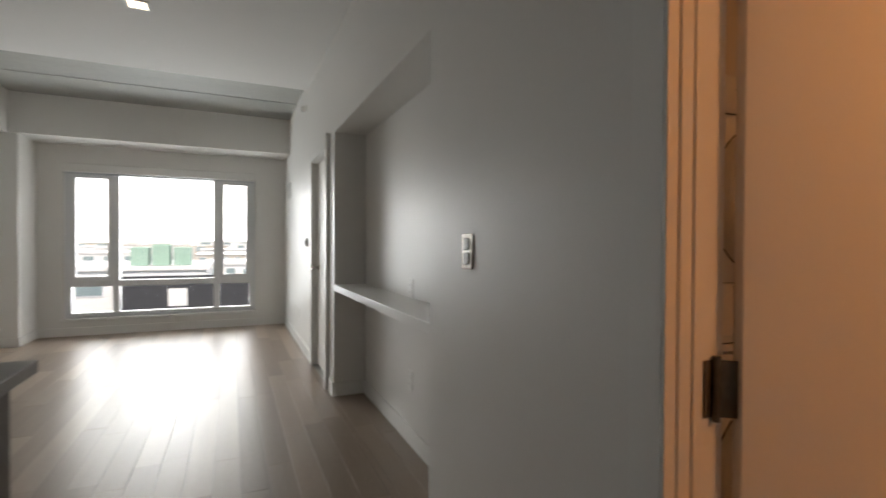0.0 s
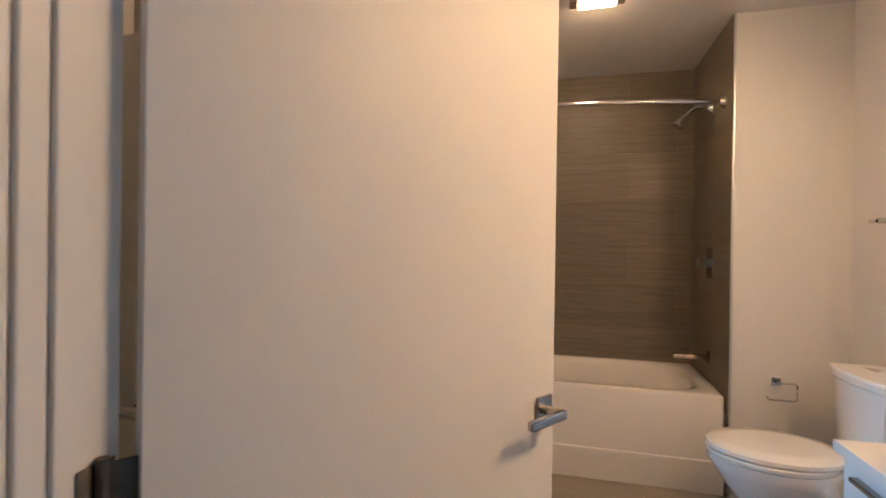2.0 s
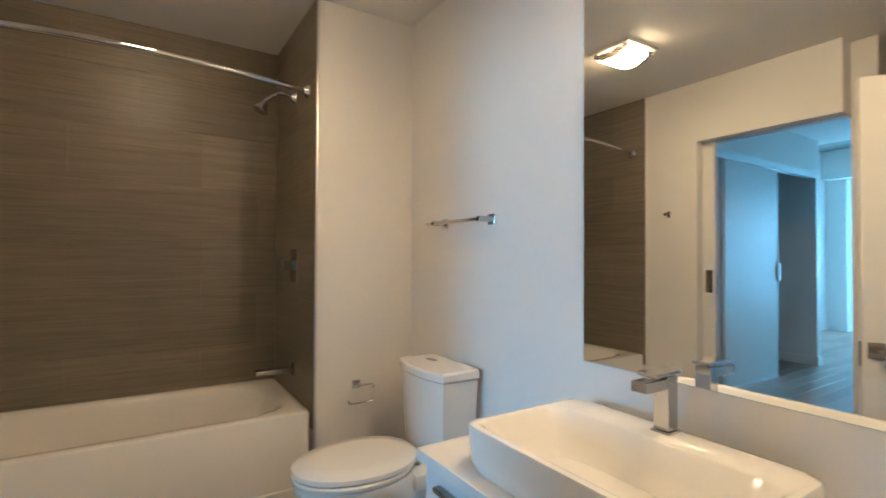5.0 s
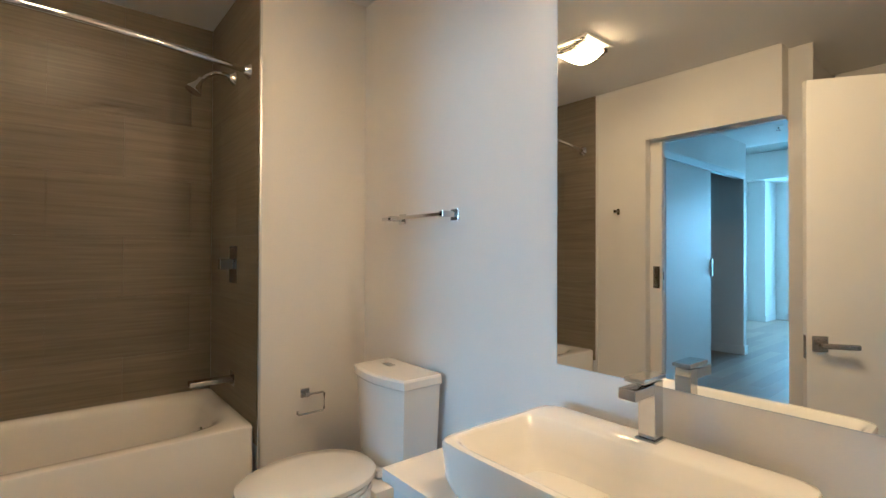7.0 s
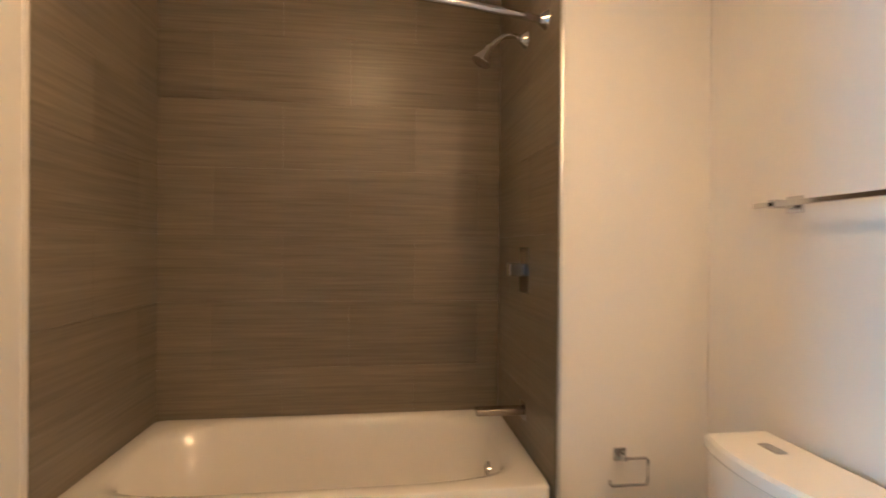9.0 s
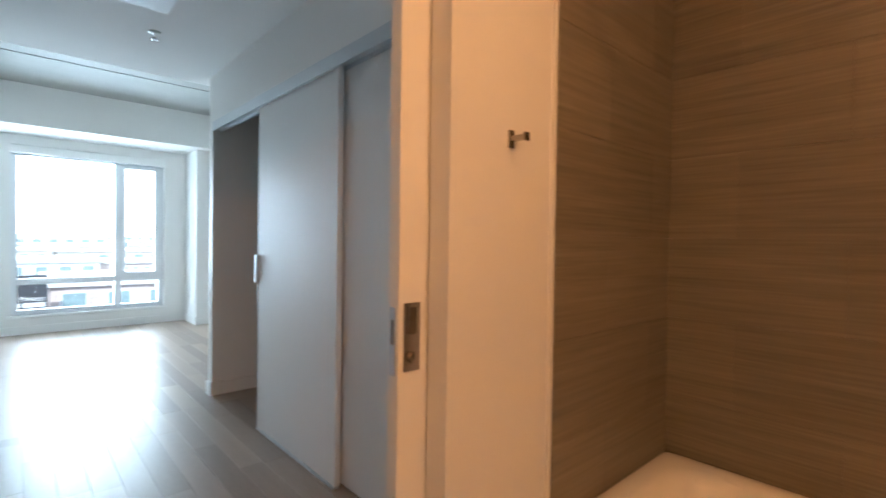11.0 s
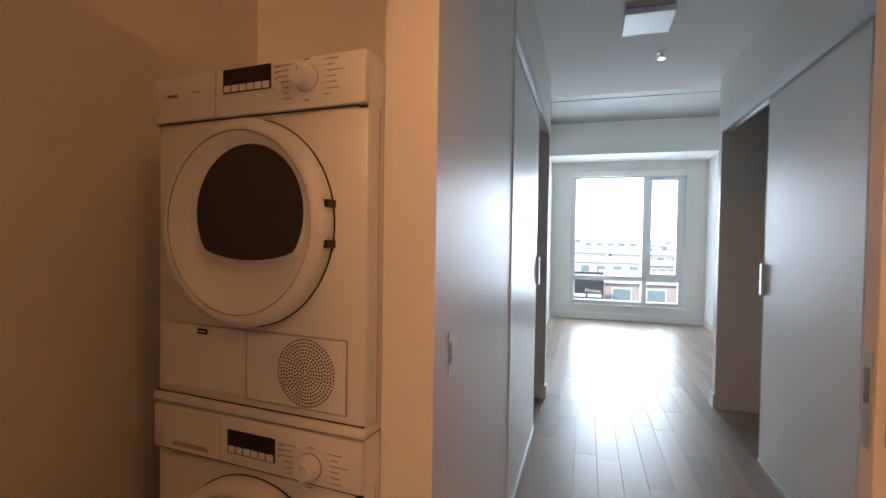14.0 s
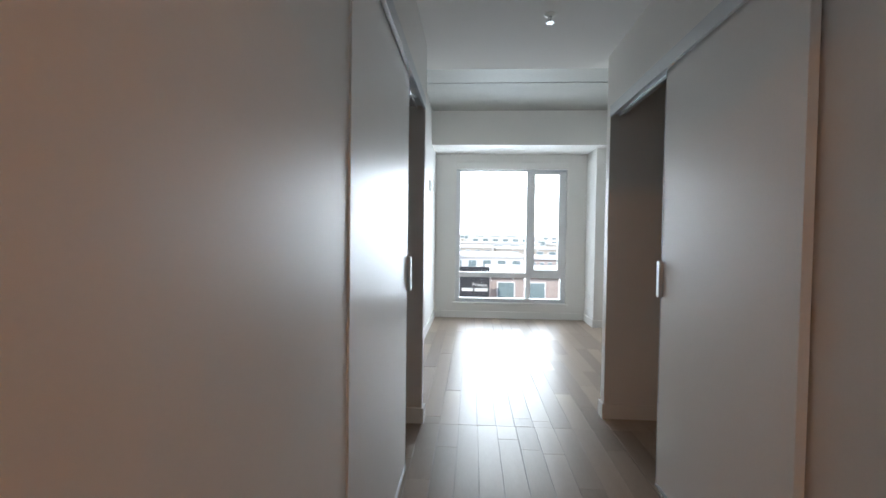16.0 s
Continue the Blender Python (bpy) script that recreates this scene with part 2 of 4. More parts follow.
structure("wall_closet_left", boxes((.965, 3.20, 2.166, 1.04, 5.125, 3.1), (.30, 5.125, 0, 1.04, 5.20, 3.1), (.275, 3.20, 0, .31, 5.20, 3.1), (.30, 3.12, 0, .965, 3.20, 3.1)), PAINT,
          "white painted closet walls beside the passage")
structure("wall_closet_right", boxes((2.322, 2.20, 2.166, 2.42, 5.34, 3.1), (2.322, 5.34, 0, 3.1, 5.42, 3.1), (3.02, 2.20, 0, 3.1, 5.34, 3.1)), PAINT,
          "white painted closet walls beside the passage")
structure("wall_bedroom_left", boxes((.70, 5.20, 0, .78, BY, 3.3)), PAINT, "white painted bedroom wall")
structure("wall_bedroom_right", boxes((3.40, 5.42, 0, 3.5, BY, 3.3), (3.1, 5.34, 0, 3.5, 5.42, 3.3)), PAINT, "white painted bedroom wall")
structure("column_bedroom", boxes((3.11, 8.80, 0, 3.40, BY, 2.56)), PAINT, "white painted column beside the bedroom window")
structure("ceiling_passage", boxes((.30, 2.20, CC, 3.4, 5.65, CC + .1)), CEIL, "white dropped ceiling over the passage")
structure("ceiling_bedroom", boxes((.0, 5.65, 3.04, 3.5, 7.41, 3.15), (.0, 7.417, 3.034, 3.5, BY + .2, 3.15), (.0, 5.55, 2.68, 3.5, 5.65, 3.15)), CONC, "bare concrete slab ceiling with a seam")
structure("beam_bedroom", boxes((.70, 8.60, 2.56, 3.5, BY + .2, 3.034)), PAINT, "white boxed-in beam over the bedroom window")


def window_wall(name, xa, xb, y, x0, x1, z0, z1, label):
    structure(name, boxes((xa, y, 0, x0, y + .22, 3.2), (x1, y, 0, xb, y + .22, 3.2), (x0, y, 0, x1, y + .22, z0), (x0, y, z1, x1, y + .22, 3.2)), PAINT, label)


window_wall("wall_window_bedroom", .70, 3.5, BY, 1.10, 2.82, .245, 2.40, "white painted wall round the bedroom window")
window_wall("wall_window_living", XL - .15, .0, LY, -2.755, -.525, .215, 2.14, "white painted wall round the living room window")
structure("wall_living_left", boxes((XL - .15, -2.0, 0, XL, LY, 3.1)), PAINT, "white painted living room wall")
structure("wall_back", boxes((XL - .15, -2.15, 0, H1, -2.0, 3.1)), PAINT, "white painted wall closing the kitchen end")
structure("column_living", boxes((XL, 8.02, 0, -3.02, LY, 2.40)), PAINT, "white painted column beside the living room window")
structure("ceiling_hall", boxes((XL, -2.0, HC, H0, 6.35, HC + .1)), CEIL, "white dropped ceiling over the kitchen and hall")
structure("ceiling_living", boxes((XL, 6.35, 2.865, H0, 7.2, 3.1), (XL, 7.207, 2.86, H0, LY, 3.1), (XL, 6.25, 2.88, H0, 6.35, 3.1)), CONC, "bare concrete slab ceiling with a seam")
structure("beam_living", boxes((XL, 8.0, 2.40, H0, LY, 2.86), (XL, 6.35, 2.40, -3.10, 8.0, 2.86)), PAINT, "white boxed-in beam above the living room window")
# Unseen slab added over every ceiling to shut out sky light.
structure("roof_cover", boxes((XL - .15, -2.15, 3.3, 3.5, BY + .25, 3.5)), CONC, "unseen concrete slab added above the ceilings to shut out the sky")
# Unseen walls added behind the east rooms to seal out daylight.
structure("wall_outer_east", boxes((3.5, -.15, 0, 3.6, BY + .2, 3.3), (3.1, -.15, 0, 3.5, -.05, 3.3)), PAINT, "unseen plain wall added to seal the void on the east side")

# ---- windows ----
def window(name, xs, y, z0, z1, rail, label, sashes):
    """xs: the left edge, the mullions' centres and the right edge."""
    w = thing(name, ((xs[0] + xs[-1]) / 2, y + .1, z0), label, "window")
    tagged(w, kind="structure")
    a, b = xs[0], xs[-1]
    part("window_frame", boxes((a, y + .06, z0, b, y + .15, z0 + .06), (a, y + .06, z1 - .09, b, y + .15, z1), (a, y + .06, z0 + .06, a + .07, y + .15, z1 - .09), (b - .07, y + .06, z0 + .06, b, y + .15, z1 - .09)), VINYL, w)
    cuts = [a + .07, *xs[1:-1], b - .07]
    for i, (p, q) in enumerate(zip(cuts, cuts[1:])):
        p2 = p + (.04 if i else 0)
        q2 = q - (.04 if i < len(cuts) - 2 else 0)
        if i:
            part("mullion", box(p - .04, y + .055, z0 + .06, p + .04, y + .145, z1 - .09, .004), VINYL, w)
        part("rail", box(p2, y + .058, rail - .04, q2, y + .142, rail + .04, .004), VINYL, w)
        for s0, s1 in ((z0 + .06, rail - .04), (rail + .04, z1 - .09)):
            pane = part("pane", box(p2 + .001, y + .105, s0 + .001, q2 - .001, y + .111, s1 - .001), GLASS, w)
            pane.visible_shadow = False
        if i in sashes:
            s0, s1 = rail + .04, z1 - .09
            sash = part("sash", boxes((p2, y + .045, s0, q2, y + .10, s0 + .05), (p2, y + .045, s1 - .05, q2, y + .10, s1), (p2, y + .045, s0 + .05, p2 + .05, y + .10, s1 - .05), (q2 - .05, y + .045, s0 + .05, q2, y + .10, s1 - .05)), VINYL, w)
            hx = p2 + .025 if i else q2 - .025
            part("handle", box(hx - .012, y + .02, (s0 + s1) / 2 - .14, hx + .012, y + .045, (s0 + s1) / 2, .005), TRIM, sash)
    part("window_sill", box(a - .03, y - .03, z0 - .035, b + .03, y + .06, z0, .006), TRIM, w)
    sh = single("roller_shade", box(a, y - .045, z1 - .075, b, y + .03, z1 + .03, .008), TRIM, ((a + b) / 2, y, z1), "white roller shade cassette, fully raised above the window", "shade")
    part("hem_bar", box(a + .02, y + .0, z1 - .10, b - .02, y + .02, z1 - .078, .003), ALU, sh)


window("window_1", [-2.755, -2.21, -1.025, -.525], LY, .215, 2.14, .65, "white three-part living room window with low lights", (0, 2))
window("window_2", [1.10, 2.245, 2.82], BY, .245, 2.40, .675, "white two-part bedroom window with low lights", (1,))


# ---- baseboards and trim ----
def board(x0, y0, x1, y1):
    return (min(x0, x1), min(y0, y1), 0, max(x0, x1), max(y0, y1), .105)


T = .014
structure("baseboard_hall", boxes(board(H0 - T, 2.0, H0, 2.975), board(H0 - T, 5.97 + .05, H0, LY), board(.137 - T, 2.975, .137, 4.91), board(H0 + .002, 4.91 - T, .137 - T, 4.91), board(H0 + .002, 2.975, .137 - T, 2.975 + T),
                                  board(-3.02, LY - T, H0 - T, LY), board(-3.02, 8.02, -3.02 + T, LY - T), board(XL, 8.02 - T, -3.02 + T, 8.02), board(H0 - T, 4.91, H0, 5.09), board(H0 - T, -2, H0, .85)), TRIM, "white painted baseboard")
structure("baseboard_bedroom", boxes(board(.78, BY - T, 3.11, BY), board(.78, 5.2, .78 + T, BY - T), board(3.11 - T, 8.8, 3.11, BY - T), board(3.11 - T, 8.8 - T, 3.4, 8.8), board(3.4 - T, 5.42, 3.4, 8.8 - T),
                                     board(2.322, 5.42, 3.4 - T, 5.42 + T), board(.78 + T, 5.2, 1.04, 5.2 + T), board(1.04, 5.125 - .0, 1.04 + T, 5.2 + T), board(2.322 - T, 5.34, 2.322, 5.42 + T), board(.3, 5.125 - T, 1.04 + T, 5.125), board(2.322 - T, 5.34 - T, 3.02, 5.34), board(3.02 - T, 2.2, 3.02, 5.34 - T), board(.3, 3.2, .3 + T, 5.125 - T)), TRIM, "white painted baseboard")
structure("corner_trim_tile", boxes((2.2, .498, .0, 2.213, .507, BC)), ALU, "metal edge trim where the tiles end")


def door_frame(name, y0, y1, top, label):
    """Jambs and head of a doorway in the entry wall, with grooved casings on both faces."""
    f = thing(name, (H0, (y0 + y1) / 2, 0), label, "door frame")
    tagged(f, kind="structure")
    # hinge jamb: stepped reveal with two grooves, and a flat casing on the hall face
    part("jamb", boxes((H0 - .004, y1 - .014, 0, H1 + .004, y1, top)), TRIM, f)
    for xa, xb in ((H0 - .004, -.084), (-.077, -.045), (-.038, H1 + .004)):
        part("jamb_step", box(xa, y1 - .023, 0, xb, y1 - .014, top - .02, .003), TRIM, f)
    part("casing", box(H0 - .003, y1, 0, H0, y1 + .062, top + .05, .001), TRIM, f)
    for side, yj, s in (("jamb", y0, -1),):
        part("jamb", box(H0 - .012, yj - .02 if s > 0 else yj, 0, -.088 if s > 0 else H1 + .01, yj if s > 0 else yj + .02, top, .002), TRIM, f)
        bm = bmesh.new()
        for k, (u, d) in enumerate(((0, .020), (.021, .014), (.040, .022))):
            ya = yj + s * u - (0 if s > 0 else .017)
            box(H0 - d, ya, 0, H0, ya + .017, top + .05, .003, bm)
        part("casing", bm, TRIM, f)
        if s < 0:
            part("casing", box(H1, yj if s > 0 else yj - .06, 0, H1 + .014, yj + .06 if s > 0 else yj, top + .05, .003), TRIM, f)
        if s < 0:
            part("door_stop", box(H0 + .055, yj + .02, 0, H0 + .07, yj + .032, top - .02, .002), TRIM, f)
    part("head", box(H0 - .012, y0 + .02, top - .02, H1 + .01, y1 - .02, top, .002), TRIM, f)
    return f


door_frame("door_frame_1", .93, 1.870, 1.99, "white painted bathroom door frame with stepped casing")


def lever_set(door, x, z, side):
    """Square rose with a flat lever on one face of a leaf; side: -1 or 1."""
    y0 = side * .0205
    r = part("rose", box(x - .028, min(y0, y0 + side * .009), z - .033, x + .028, max(y0, y0 + side * .009), z + .033, .0025), NICKEL, door, local=True)
    part("spindle", lathe([(.011, 0), (.011, side * .052)], (x, y0 + side * .008, z), n=20), NICKEL, r, local=True)
    part("lever", box(x - .118, min(y0 + side * .046, y0 + side * .063), z - .011, x + .013, max(y0 + side * .046, y0 + side * .063), z + .011, .004), NICKEL, r, local=True)


W = .896
door = thing("door_1", (.031, 1.832, 0), "white painted flush bathroom door standing half open", "door", rz=math.degrees(math.atan2(-.494, .747)))
tagged(door, kind="structure")
part("leaf", box(0.020, -.02, .012, W, .02, 1.968, .002), DOOR, door, local=True)
lever_set(door, W - .045, .848, -1)
lever_set(door, W - .045, .848, 1)
part("latch_plate", box(W - .0005, -.011, .78, W + .0015, .011, .88), NICKEL, door, local=True)
for hz in (.20, .91, 1.72):
    bm = box(-.026, -.0015, hz - .055, .026, .0015, hz + .055, .001)
    bmesh.ops.transform(bm, matrix=Matrix.Translation((-.0234, .0015, 0)) @ Matrix.Rotation(radians(37.9), 4, "Z"), verts=bm.verts[:])
    box(-.017, -.004, hz - .055, .0335, -.001, hz + .055, .001, bm)
    hk = lathe([(.0075, -.0625), (.0075, .0625)], (-.018, -.004, hz), "z", 16)
    tmp = bpy.data.meshes.new("knuckle")
    hk.to_mesh(tmp)
    bm.from_mesh(tmp)
    hk.free()
    bpy.data.meshes.remove(tmp)
    part("hinge", bm, BRONZE, door, "aged bronze butt hinge", local=True, smooth=True)

# pocket door between bathroom and passage
pd = thing("door_2", (1.80, 2.115, 0), "white pocket door slid almost wholly into its wall", "door")
tagged(pd, kind="structure")
part("leaf", box(1.762, 2.095, .01, 2.6, 2.135, 2.003, .002), DOOR, pd)
fp = part("flush_pull", boxes((1.775, 2.091, .985, 1.820, 2.095, 1.138), (1.7845, 2.089, 1.07, 1.7875, 2.091, 1.128), (1.8075, 2.089, 1.07, 1.8105, 2.091, 1.128)), NICKEL, pd)
part("recess", box(1.788, 2.0895, 1.068, 1.807, 2.0912, 1.128), BRONZE, fp)
part("privacy_turn", lathe([(.013, 0), (.012, -.008), (.004, -.010)], (1.7975, 2.091, 1.015), n=20), NICKEL, fp, smooth=True)
ep = part("edge_pull", box(1.7595, 2.104, .975, 1.762, 2.126, 1.128, .0005), ALU, pd)
part("finger_pull", box(1.7582, 2.109, 1.045, 1.7596, 2.121, 1.10), NICKEL, ep)
st = single("strike_plate", boxes((1.042, 2.243, .985, 1.0445, 2.267, 1.078)), ALU, (1.04, 2.255, .985), "satin metal strike plate let into the jamb", "strike plate")
part("strike_slot", box(1.0444, 2.249, 1.005, 1.0452, 2.261, 1.055), DARK, st)
structure("trim_pocket_head", boxes((1.041, 2.09, 2.002, 1.84, 2.14, 2.0148)), ALU, "metal pocket door track in the head")

# bedroom doorway off the living room
structure("trim_doorway_2", boxes((H0 - .03, 5.10, 0, H0, 5.165, 2.07), (H0 - .018, 5.962, 0, H0, 6.02, 2.02), (H0 - .018, 5.165, 1.965, H0, 5.962, 2.02)), TRIM, "white painted casing round a doorway")
d3 = thing("door_3", (-.02, 5.57, 0), "white painted flush door, shut, off the living room", "door")
tagged(d3, kind="structure")
part("leaf", box(-.065, 5.175, .01, -.025, 5.955, 1.955, .002), DOOR, d3)
part("door_handle", lathe([(.026, 0), (.026, -.008), (.010, -.01), (.010, -.05), (.027, -.055), (.027, -.075)], (-.065, 5.89, .95), "x", 24), NICKEL, d3, smooth=True)


# ---- closet doors ----
def closet(name, track, panels, label):
    c = thing(name, (track[0], (track[1] + track[2]) / 2, 0), label, "closet doors")
    x, ya, yb, s = track
    part("track", boxes((x - s * .003, ya, 2.136, x + s * .012, yb, 2.208), (x + s * .012, ya, 2.156, x + s * .105, yb, 2.166), (x + s * .058, ya, 2.136, x + s * .063, yb, 2.156)), ALU, c, "aluminium sliding track")
    part("floor_guide", box(x + s * .018, panels[0][0], 0, x + s * .05, panels[0][1], .012), ALU, c)
    for k, (p, q) in enumerate(panels):
        u = s * (.024 + .045 * k)
        pan = part("panel", box(x + u, p, .014, x + u + s * .032, q, 2.154, .002), PANEL, c)
        if k == 0:
            part("edge_strip", box(x + u - s * .002, q - .001, .014, x + u + s * .034, q + .004, 2.148), ALU, pan)
            part("pull", box(x + u - s * .022, q - .022, .985, x + u - s * .0005, q + .012, 1.17, .003), ALU, pan)
    return c


closet("closet_doors", (1.04, 3.20, 5.125, -1), [(3.22, 4.50), (3.205, 4.40)], "pale grey sliding closet doors pushed to one end")
closet("closet_doors", (2.322, 2.21, 5.34, 1), [(3.395, 4.43), (2.30, 3.52)], "pale grey sliding closet doors, partly open")

# ---- bathroom things ----
LIFT[0] = 0.0
tub = thing("bathtub", (2.60, 1.25, 0), "glossy white alcove bathtub with straight apron", "bathtub")
TX0, TX1, TY0, TY1, TH = 2.235, 2.962, .512, 2.008, .502


def rr(inx, iny, z, e):
    return ring((TX0 + TX1) / 2, (TY0 + TY1) / 2, z, (TX1 - TX0) / 2 - inx, (TY1 - TY0) / 2 - iny, 72, e)


part("shell", loft([rr(0, 0, .15, 60), rr(0, 0, TH - .012, 60), rr(.004, .004, TH - .003, 40), rr(.012, .012, TH, 30), rr(.055, .060, TH, 6), rr(.068, .080, TH - .008, 4.6), rr(.078, .10, TH - .03, 4.4),
                    rr(.095, .15, .30, 4), rr(.12, .21, .16, 3.6), rr(.17, .28, .125, 3.4)], True, True), ENAMEL, tub, smooth=True)
part("apron_skirt", box(TX0 - .008, TY0, 0, TX0 + .05, TY1, .17, .006), ENAMEL, tub)
part("overflow", lathe([(.032, 0), (.032, .006), (.024, .012)], (2.60, .632, .385), n=28), CHROME, tub, smooth=True)
part("drain", lathe([(.03, 0), (.028, .004)], (2.60, .80, .1275), "z", 28), CHROME, tub)

LIFT[0] = 0.05
rod = thing("curtain_rod", (2.33, 1.25, 2.0), "polished chrome curved shower rod between tiled walls", "shower rod")
pts = [(2.335 - .12 * math.sin(math.pi * k / 24), .515 + (2.005 - .515) * k / 24, 1.968) for k in range(25)]
part("bar", tube(pts, .0125, 14), CHROME, rod, smooth=True)
for yy, s in ((.504, 1), (2.012, -1)):
    part("flange", lathe([(.034, 0), (.034, s * .006), (.022, s * .02), (.015, s * .03)], (2.335, yy, 1.968), n=28), CHROME, rod, smooth=True)
part("joint_sleeve", tube(pts[13:15], .0142, 14), CHROME, rod, smooth=True)

sh = thing("wall_shower", (2.56, .504, 1.998), "chrome wall shower with a bent arm", "shower")
part("flange", lathe([(.034, 0), (.033, .006), (.014, .03)], (2.56, .504, 1.998), n=28), CHROME, sh, smooth=True)
part("arm", tube([(2.56, .51, 1.998), (2.56, .55, 2.012), (2.56, .595, 2.008), (2.56, .63, 1.985), (2.56, .655, 1.957)], .0095), CHROME, sh, smooth=True)
hd = lathe([(.013, .0), (.015, -.02), (.022, -.035), (.036, -.062), (.038, -.072), (.034, -.075)], (0, 0, 0), "z", 28)
bmesh.ops.transform(hd, matrix=Matrix.Translation((2.56, .652, 1.967)) @ Matrix.Rotation(radians(28), 4, "X"), verts=hd.verts[:])
part("head", hd, CHROME, sh, smooth=True)

vp = thing("shower_valve", (2.56, .504, 1.12), "chrome square shower valve plate with block handle", "shower valve")
part("plate", box(2.50, .504, 1.03, 2.62, .511, 1.205, .002), NICKEL, vp)
part("handle", box(2.535, .511, 1.095, 2.575, .575, 1.145, .004), CHROME, vp)
sp = thing("tub_spout", (2.56, .504, .585), "chrome flat rectangular tub spout", "tub spout")
part("flange", box(2.525, .504, .545, 2.595, .511, .615, .002), CHROME, sp)
part("spout", box(2.535, .511, .568, 2.585, .695, .592, .004), NICKEL, sp)

# toilet
LIFT[0] = 0.0
to = thing("toilet", (1.78, .35, 0), "white two-piece ceramic toilet with closed lid", "toilet")
to.scale.z = 1.075
cx = 1.775


def egg(z, rx, y0, y1, n=44, e=2.15):
    cy, ry = (y0 + y1) / 2, (y1 - y0) / 2
    out = []
    for x, y, zz in ring(cx, cy, z, rx, ry, n, e):
        k = (y - y0) / (y1 - y0)
        out.append((cx + (x - cx) * (1.0 - .14 * max(0, k - .45)), y, zz))
    return out


part("bowl", loft([egg(0, .105, .16, .56, e=3), egg(.05, .10, .16, .55, e=3), egg(.16, .105, .17, .56), egg(.25, .14, .19, .64), egg(.32, .175, .22, .69), egg(0.349, .186, .24, .708), egg(0.369, .184, .245, .705)]), CERAMIC, to, smooth=True)
part("foot", box(cx - .10, .05, 0, cx + .10, .40, .30, .04), CERAMIC, to, smooth=True)
part("deck", box(cx - .16, .03, .30, cx + .16, .30, .366, .02), CERAMIC, to, smooth=True)
part("seat", loft([egg(0.372, .186, .255, .712), egg(0.378, .19, .25, .716), egg(0.388, .19, .25, .716), egg(0.392, .186, .255, .712)]), CERAMIC, to, smooth=True)
part("lid", loft([egg(0.395, .184, .235, .712), egg(0.400, .189, .23, .717), egg(0.414, .188, .23, .715), egg(0.422, .175, .24, .70), egg(0.426, .12, .29, .645)]), CERAMIC, to, smooth=True)
for s in (-1, 1):
    part("seat_hinge", box(cx + s * .075 - .02, .215, .372, cx + s * .075 + .02, .25, .399, .006), CERAMIC, to, smooth=True)


def tank_ring(z, ix, y1):
    out = []
    for i in range(13):
        x = cx - .178 + ix + (.356 - 2 * ix) * i / 12
        out.append((x, y1 + .03 * (1 - ((x - cx) / .178) ** 2), z))
    out.append((cx + .178 - ix, .022, z))
    out.append((cx - .178 + ix, .022, z))
    return out


part("tank", loft([tank_ring(.375, .035, .165), tank_ring(.40, .025, .172), tank_ring(.672, .006, .185)]), CERAMIC, to, smooth=True, angle=30)
lid = part("tank_lid", loft([tank_ring(.674, .0, .192), tank_ring(.680, -.005, .197), tank_ring(.704, -.005, .197), tank_ring(.712, .003, .19)]), CERAMIC, to, smooth=True, angle=30)
part("flush_button", box(cx + .035, .085, .7115, cx + .095, .115, .716, .002), CHROME, lid)

LIFT[0] = 0.05
tp = thing("paper_holder", (2.21, .30, .56), "chrome empty toilet paper holder on the wing wall", "paper holder")
part("rose", box(2.202, .282, .535, 2.21, .322, .575, .002), CHROME, tp)
part("post", box(2.165, .294, .548, 2.202, .310, .563, .002), CHROME, tp)
part("wire_arm", tube([(2.168, .302, .556), (2.168, .235, .556), (2.168, .228, .55), (2.168, .228, .48), (2.168, .235, .474), (2.168, .345, .474), (2.168, .352, .48), (2.168, .352, .492)], .0045, 10), CHROME, tp, smooth=True)

tb = thing("towel_bar", (1.70, 0, 1.32), "chrome square towel bar on the wall above the toilet", "towel bar")
for xx in (1.54, 1.885):
    pst = part("post", box(xx - .011, .007, 1.309, xx + .011, .072, 1.331, .002), CHROME, tb)
    part("rose", box(xx - .022, .0, 1.298, xx + .022, .007, 1.342, .0015), CHROME, pst)
part("bar", box(1.54 - .010, .058, 1.312, 1.945, .072, 1.326, .002), CHROME, tb)

# vanity, basin, tap, mirror
LIFT[0] = 0.0
va = thing("vanity_cabinet", (.63, .25, 0), "white lacquered vanity cabinet with drawers", "cabinet")
part("body", boxes((.05, .004, .10, 1.20, .485, .65), (.07, .02, 0, 1.18, .42, .10)), VANITY, va)
for xa, xb in ((.06, .622), (.628, 1.19)):
    fr = part("drawer", box(xa, .487, .115, xb, .506, .642, .002), VANITY, va)
    part("handle", box(xa + .07, .506, .602, xb - .07, .53, .616, .003), NICKEL, fr)
LIFT[0] = 0.05
single("countertop", boxes((.045, .004, .602, .45, .522, .633), (1.02, .004, .602, 1.217, .522, .633), (.45, .004, .602, 1.02, .085, .633), (.45, .462, .602, 1.02, .522, .633)), COUNTER, (.63, .25, .602), "white quartz slab on the vanity cabinet", "countertop")

bs = thing("wash_basin", (.76, .24, .633), "white rectangular ceramic vessel basin on the countertop", "basin")
bx, by = .736, .273


def br(dx, dy, z, e, oy=0):
    return ring(bx, by + oy, z, dx, dy, 64, e)


